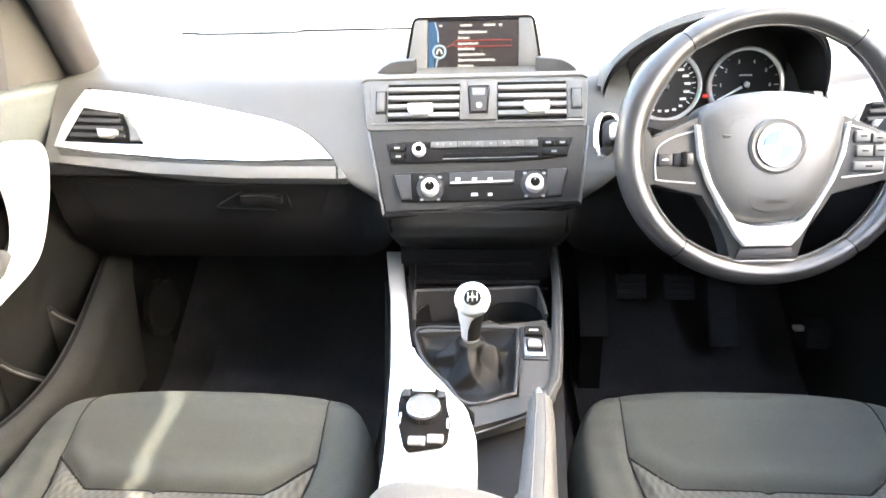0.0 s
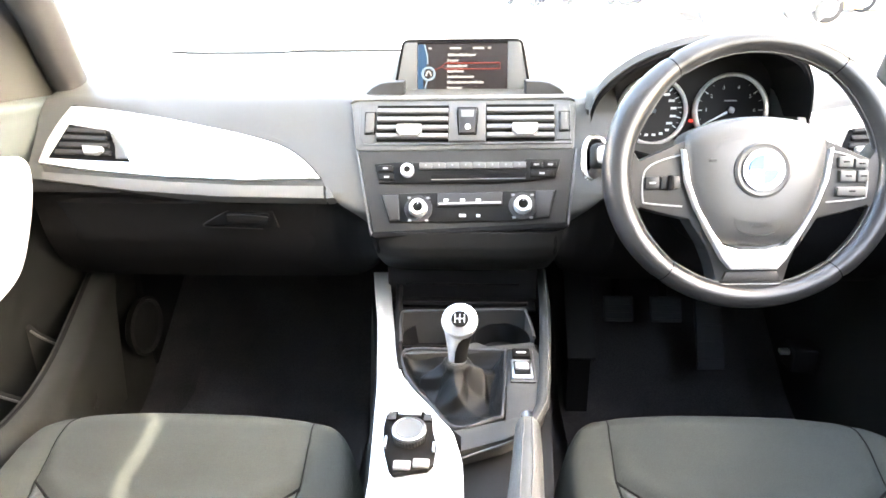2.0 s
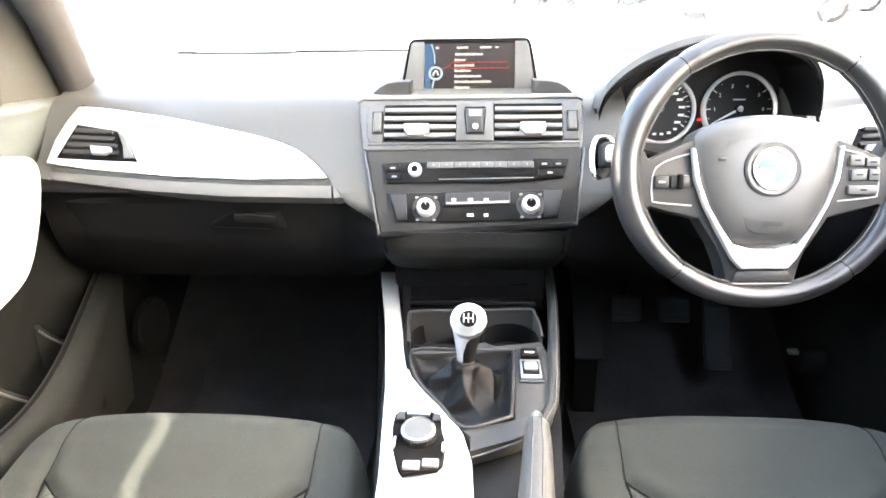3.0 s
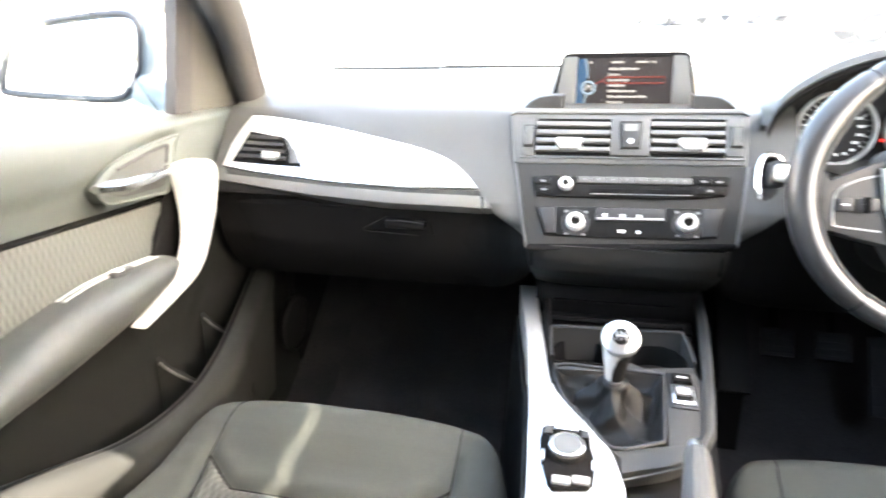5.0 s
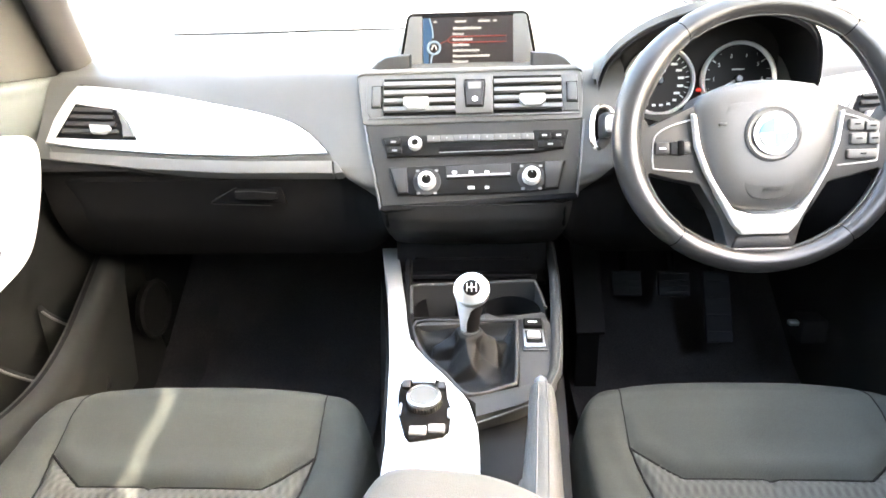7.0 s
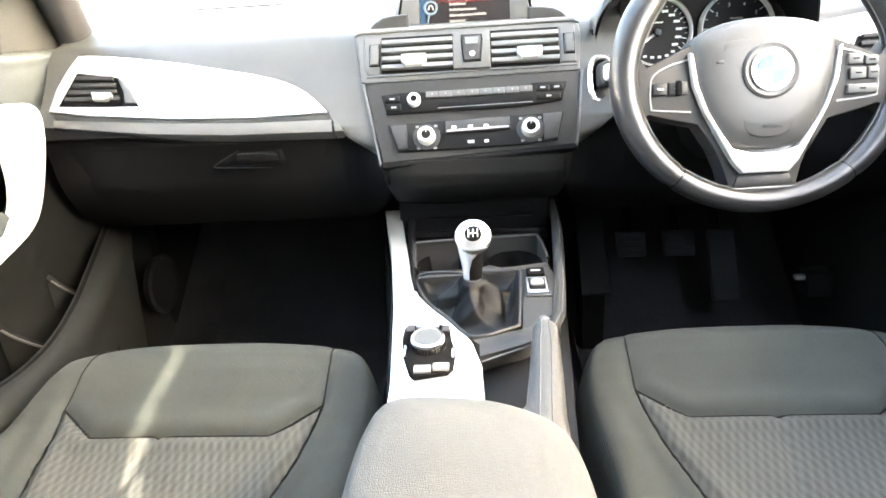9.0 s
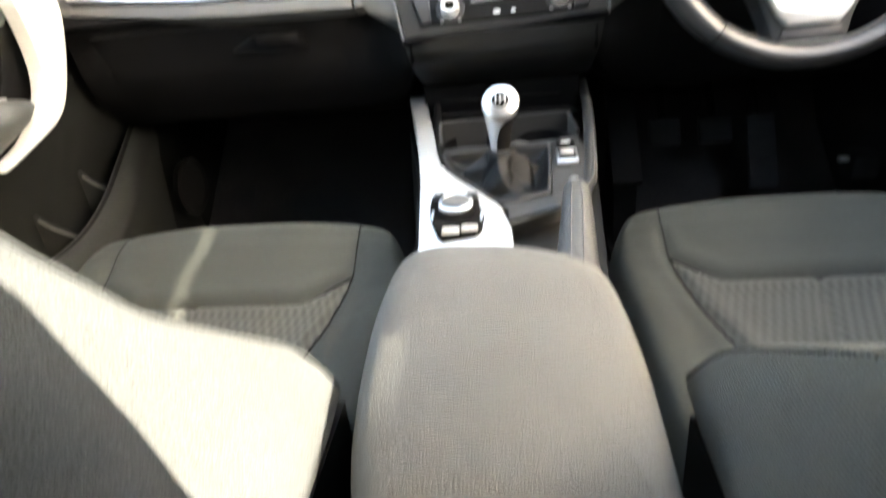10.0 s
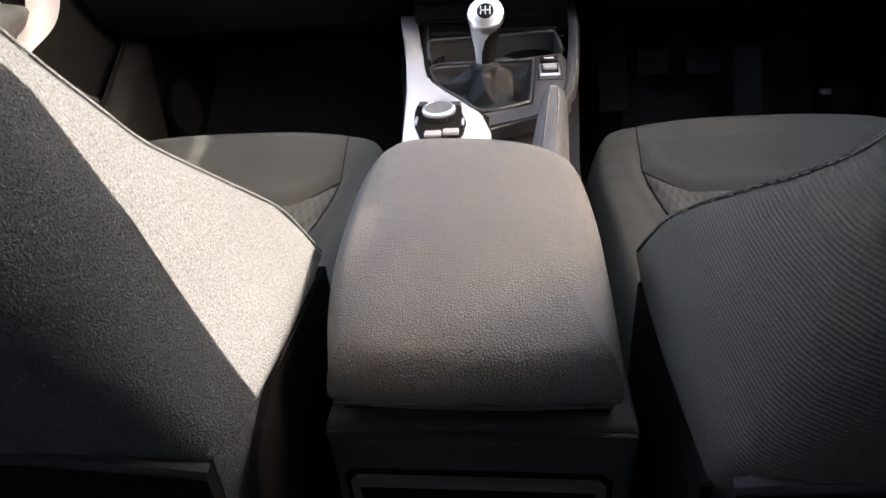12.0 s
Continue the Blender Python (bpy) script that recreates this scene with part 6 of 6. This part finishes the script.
sp = part("loudspeaker", lathe([(0.062, 0.0), (0.062, 0.010), (0.055, 0.014), (0.050, 0.008), (0.0, 0.005)], basis((-0.722, 1.215, 0.46), (0, 1, 0.1), (0, -0.1, 1)), 40), LOWER, door, "round loudspeaker")
part("speaker_ring", lathe([(0.064, 0.008), (0.066, 0.014), (0.060, 0.018), (0.056, 0.012)], basis((-0.722, 1.215, 0.46), (0, 1, 0.1), (0, -0.1, 1)), 40), LOWER, sp)
part("sail_panel", slab([[(-0.728 + 0.045 * v, lerp(u, (0, 1), (SAIL, lerp(v, (0, 1), (1.13, 0.96)))), 0.968 + 0.28 * v) for u in np.linspace(0, 1, 6)] for v in np.linspace(0, 1, 6)], (-0.02, 0, 0)), SAIL_CLOTH, door, "beige cloth-lined mirror sail panel")
part("door_seal", slab([[(-0.724 + 0.045 * v, y, 0.966 + 0.29 * v) for y in (SAIL - 0.036, SAIL - 0.03, SAIL - 0.004, SAIL + 0.004)] for v in np.linspace(0, 1, 6)], (-0.022, 0, 0)), PILLAR, door, "dark window frame")

# ---- wing mirror ----
mir = thing("wing_mirror", "pale blue wing mirror outside the passenger door", "mirror", (-0.82, 1.0, 0.98))
MIR = basis((-0.972, 0.975, 1.058), (1, 0.14, 0), (0, 0.03, 1))
out = [(0.136, 0.065), (0.070, 0.075), (-0.08, 0.058), (-0.105, 0.045), (-0.142, -0.018), (-0.148, -0.045), (-0.138, -0.062), (-0.02, -0.072), (0.080, -0.074), (0.120, -0.040), (0.135, -0.005)]
pts = [(p.x, p.y) for p in curve([(x, y, 0) for x, y in out], 5, True)]
part("housing", loft([[MIR @ Vector((x * k, y * k, z)) for x, y in pts] for k, z in ((1.0, 0.004), (1.04, 0.0), (1.05, -0.03), (0.95, -0.07), (0.75, -0.10), (0.4, -0.115))]), MIRROR_PAINT, mir, "pale blue painted housing")
part("mirror_glass", prism([(x * 0.94, y * 0.92) for x, y in pts], 0.002, 0.006, 0.001, MIR), MIRROR, mir, "mirror glass")
part("glass_edge", tube([MIR @ Vector((x * 0.965, y * 0.95, 0.006)) for x, y in pts], 0.0062, 8, True), MIRROR_EDGE, mir, "grey gasket")
part("foot", tube(curve([(-0.86, 1.0, 1.005), (-0.82, 1.01, 0.985), (-0.765, 1.02, 0.965)], 5), [0.030] * 5 + [0.026] * 5 + [0.03], 12), MIRROR_PAINT, mir)

# ---- footwells ----
def pedal(name, c, w, h, label):
    p = thing(name, label, "pedal", (c[0], c[1] + 0.06, 0.28), group="pedals")
    m = basis(c, (1, 0, 0), (0, 0.55, 1))
    part("pad", rbox((-w / 2, -h / 2, 0), (w / 2, h / 2, 0.012), 0.004, m), RUBBER, p, "ribbed rubber pad")
    for i in range(4):
        y = -h / 2 + h * (i + 0.6) / 4.2
        part("rib", rbox((-w / 2 + 0.004, y - 0.002, 0.011), (w / 2 - 0.004, y + 0.002, 0.0135), 0.001, m), RUBBER, p)
    part("arm", tube([m @ Vector((0, 0, -0.004)), m @ Vector((0, 0.10, -0.02)), m @ Vector((0, 0.24, -0.05))], 0.009, 8), SOFT_BLACK, p)


pedal("clutch_pedal", (0.318, 1.24, 0.505), 0.062, 0.055, "black rubber clutch pedal")
pedal("brake_pedal", (0.420, 1.25, 0.500), 0.066, 0.055, "black rubber brake pedal")
rest = thing("footrest", "dark grey footrest beside the clutch pedal", "footrest", (0.235, 1.2, 0.30))
part("pad", slab([[(x, y, 0.60 - 1.1 * (1.30 - y)) for x in np.linspace(0.205, 0.262, 5)] for y in np.linspace(1.15, 1.30, 8)], (0, 0.008, -0.008)), RUBBER, rest)
part("bracket", loft([[(x, y, z) for x, y in ((0.21, 1.17), (0.255, 1.17), (0.255, 1.29), (0.21, 1.29))] if z < 0.3 else [(x, y, 0.585 - 1.1 * (1.30 - y)) for x, y in ((0.21, 1.17), (0.255, 1.17), (0.255, 1.29), (0.21, 1.29))] for z in (0.28, 0.4)]), LOWER, rest)
pedal("accelerator_pedal", (0.505, 1.22, 0.46), 0.055, 0.15, "long black accelerator pedal")
single("floor_mat", slab([[(x, y, lerp(y, (0.8, 1.2, 1.5), (0.282, 0.284, 0.53)) + 0.004) for x in np.linspace(-0.62, -0.20, 10)] for y in np.linspace(0.80, 1.48, 16)], (0, 0, 0.006)), CARPET, "black carpet mat in the footwell", "floor mat", (-0.4, 1.1, 0.285))
single("floor_mat", slab([[(x, y, lerp(y, (0.8, 1.2, 1.5), (0.282, 0.284, 0.53)) + 0.004) for x in np.linspace(0.20, 0.62, 10)] for y in np.linspace(0.80, 1.48, 16)], (0, 0, 0.006)), CARPET, "black carpet mat in the footwell", "floor mat", (0.4, 1.1, 0.285))
rel = thing("bonnet_release", "small grey bonnet release lever by the kick panel", "lever", (0.655, 1.15, 0.45))
part("bracket", rbox((0.64, 1.13, 0.42), (0.69, 1.18, 0.47), 0.006), LOWER, rel)
part("lever", rbox((0.622, 1.145, 0.452), (0.648, 1.160, 0.462), 0.003), SATIN, rel, "grey lever")
bench = thing("rear_bench", "grey cloth rear bench seat", "seat", (0, -0.75, 0.28))
part("bench_cushion", rbox((-0.65, -0.85, 0.30), (0.65, -0.40, 0.46), 0.05, seg=3), FABRIC, bench)
part("bench_back", loft([[(x, y + d, z) for x, d in ((-0.65, -0.14), (-0.65, 0.0), (0.65, 0.0), (0.65, -0.14))] for y, z in ((-0.80, 0.42), (-0.93, 0.80), (-0.97, 0.92))]), FABRIC, bench)

for ob in list(scene.objects):
    if ob.parent is None and ob.type in ("EMPTY", "MESH") and ob.name != "ground":
        ob.matrix_basis = LEVEL @ ob.matrix_basis


# ---- outside: parked vehicles ----
def parked_car(place, turn, paint, label, scale=(1, 1, 1), van=False):
    car = thing("parked_car", label, "car", (0, 0, 0), group="parked cars")
    side = [(-2.1, 0.30), (-2.12, 0.62), (-1.95, 0.86), (-1.35, 0.95), (-0.80, 1.36), (-0.2, 1.45), (0.6, 1.42), (1.25, 0.98), (1.95, 0.85), (2.12, 0.66), (2.12, 0.30)]
    if van:
        side = [(-2.5, 0.30), (-2.52, 0.7), (-2.50, 1.80), (-2.42, 1.88), (0.9, 1.90), (1.25, 1.82), (1.75, 1.12), (2.35, 1.0), (2.46, 0.8), (2.46, 0.30)]
    rings = []
    for x, k in ((-0.86, 0.965), (-0.80, 0.99), (-0.5, 1.0), (0.5, 1.0), (0.80, 0.99), (0.86, 0.965)):
        rings.append([(x * (0.86 if z > 1.1 else 1.0), y * k, 0.3 + (z - 0.3) * k) for y, z in side])
    part("body", loft(rings), paint, car, "", smooth=30)
    for s in (-1, 1):
        glass_l = [(-1.15, 1.0), (-0.72, 1.31), (-0.2, 1.38), (0.5, 1.35), (1.05, 1.0)] if not van else [(0.2, 1.15), (0.2, 1.65), (1.1, 1.65), (1.55, 1.15)]
        part("side_window", prism(glass_l, s * 0.77, s * 0.815, 0.0, SIDE), DARK_GLASS, car)
        for y in (-1.3, 1.3):
            w = part("wheel", lathe([(0.20, -0.10), (0.31, -0.10), (0.33, -0.06), (0.33, 0.06), (0.31, 0.10), (0.20, 0.10), (0.20, -0.10)], basis((s * 0.78, y, 0.33), (0, 1, 0), (0, 0, s)), 28), RUBBER, car)
            part("wheel_rim", lathe([(0.21, 0.02), (0.21, 0.09), (0.06, 0.07), (0.0, 0.075)], basis((s * 0.78, y, 0.33), (0, 1, 0), (0, 0, s)), 20), SATIN, w)
    car.matrix_basis = pose(*place, 0, 0, turn) @ Matrix.Diagonal((*scale, 1))
    return car


parked_car((6.8, 16.6, 0), 90, PAINT_YELLOW, "orange-yellow hatchback parked across the car park")
parked_car((12.6, 20.5, 0), 80, PAINT_WHITE, "white hatchback parked behind the orange one")
parked_car((7.4, 27.0, 0), 60, PAINT_GREY, "grey car parked far ahead")
parked_car((5.4, 30.0, 0), 40, PAINT_WHITE, "pale car parked far ahead")
parked_car((2.6, 29.0, 0), 20, PAINT_GREY, "grey car parked far ahead")

# trailer-shaped blocker with a sloping raised lid, added unseen to shade the cabin's front
trailer = thing("sun_blocker", "unseen trailer-shaped sun blocker added in the next bay", "trailer", (3.6, 0.7, 0))
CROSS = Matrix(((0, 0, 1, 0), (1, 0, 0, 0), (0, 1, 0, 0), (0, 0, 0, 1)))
part("body", prism([(-0.30, 0.62), (1.75, 0.62), (1.75, 2.7900), (0.79, 2.5086), (0.78, 2.4902), (0.50, 2.4090), (0.46, 2.400), (-0.30, 2.400)], 3.0, 4.3, 0, CROSS), PAINT_WHITE, trailer, "white blocker body that shades the cabin")
# Slit and notch are cut to shape the sun on seat and door.
part("lid", prism([(0.345, 2.3695), (1.75, 2.7770), (1.75, 3.30), (0.345, 3.30), (0.345, 2.96), (0.45, 2.96), (0.594, 2.566), (0.345, 2.566)], 2.986, 2.998, 0, CROSS), PAINT_WHITE, trailer, "tilted blocker sheet with a slit and notch for the sun")
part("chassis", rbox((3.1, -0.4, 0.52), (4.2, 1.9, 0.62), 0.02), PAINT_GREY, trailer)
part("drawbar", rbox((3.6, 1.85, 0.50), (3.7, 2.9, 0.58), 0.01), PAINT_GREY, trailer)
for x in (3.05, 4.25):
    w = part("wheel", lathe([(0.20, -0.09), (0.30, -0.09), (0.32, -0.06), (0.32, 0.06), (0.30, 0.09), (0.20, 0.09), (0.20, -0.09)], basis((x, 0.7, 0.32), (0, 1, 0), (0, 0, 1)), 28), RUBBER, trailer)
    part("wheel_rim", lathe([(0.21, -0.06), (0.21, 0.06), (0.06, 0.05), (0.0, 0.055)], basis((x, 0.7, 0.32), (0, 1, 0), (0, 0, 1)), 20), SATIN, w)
# Added van, out of view, reflects sunlight through the passenger's window.
parked_car((-3.2, 1.2, 0), 0, PAINT_SILVER, "unseen silver van added beside the passenger door to bounce light in", van=True)
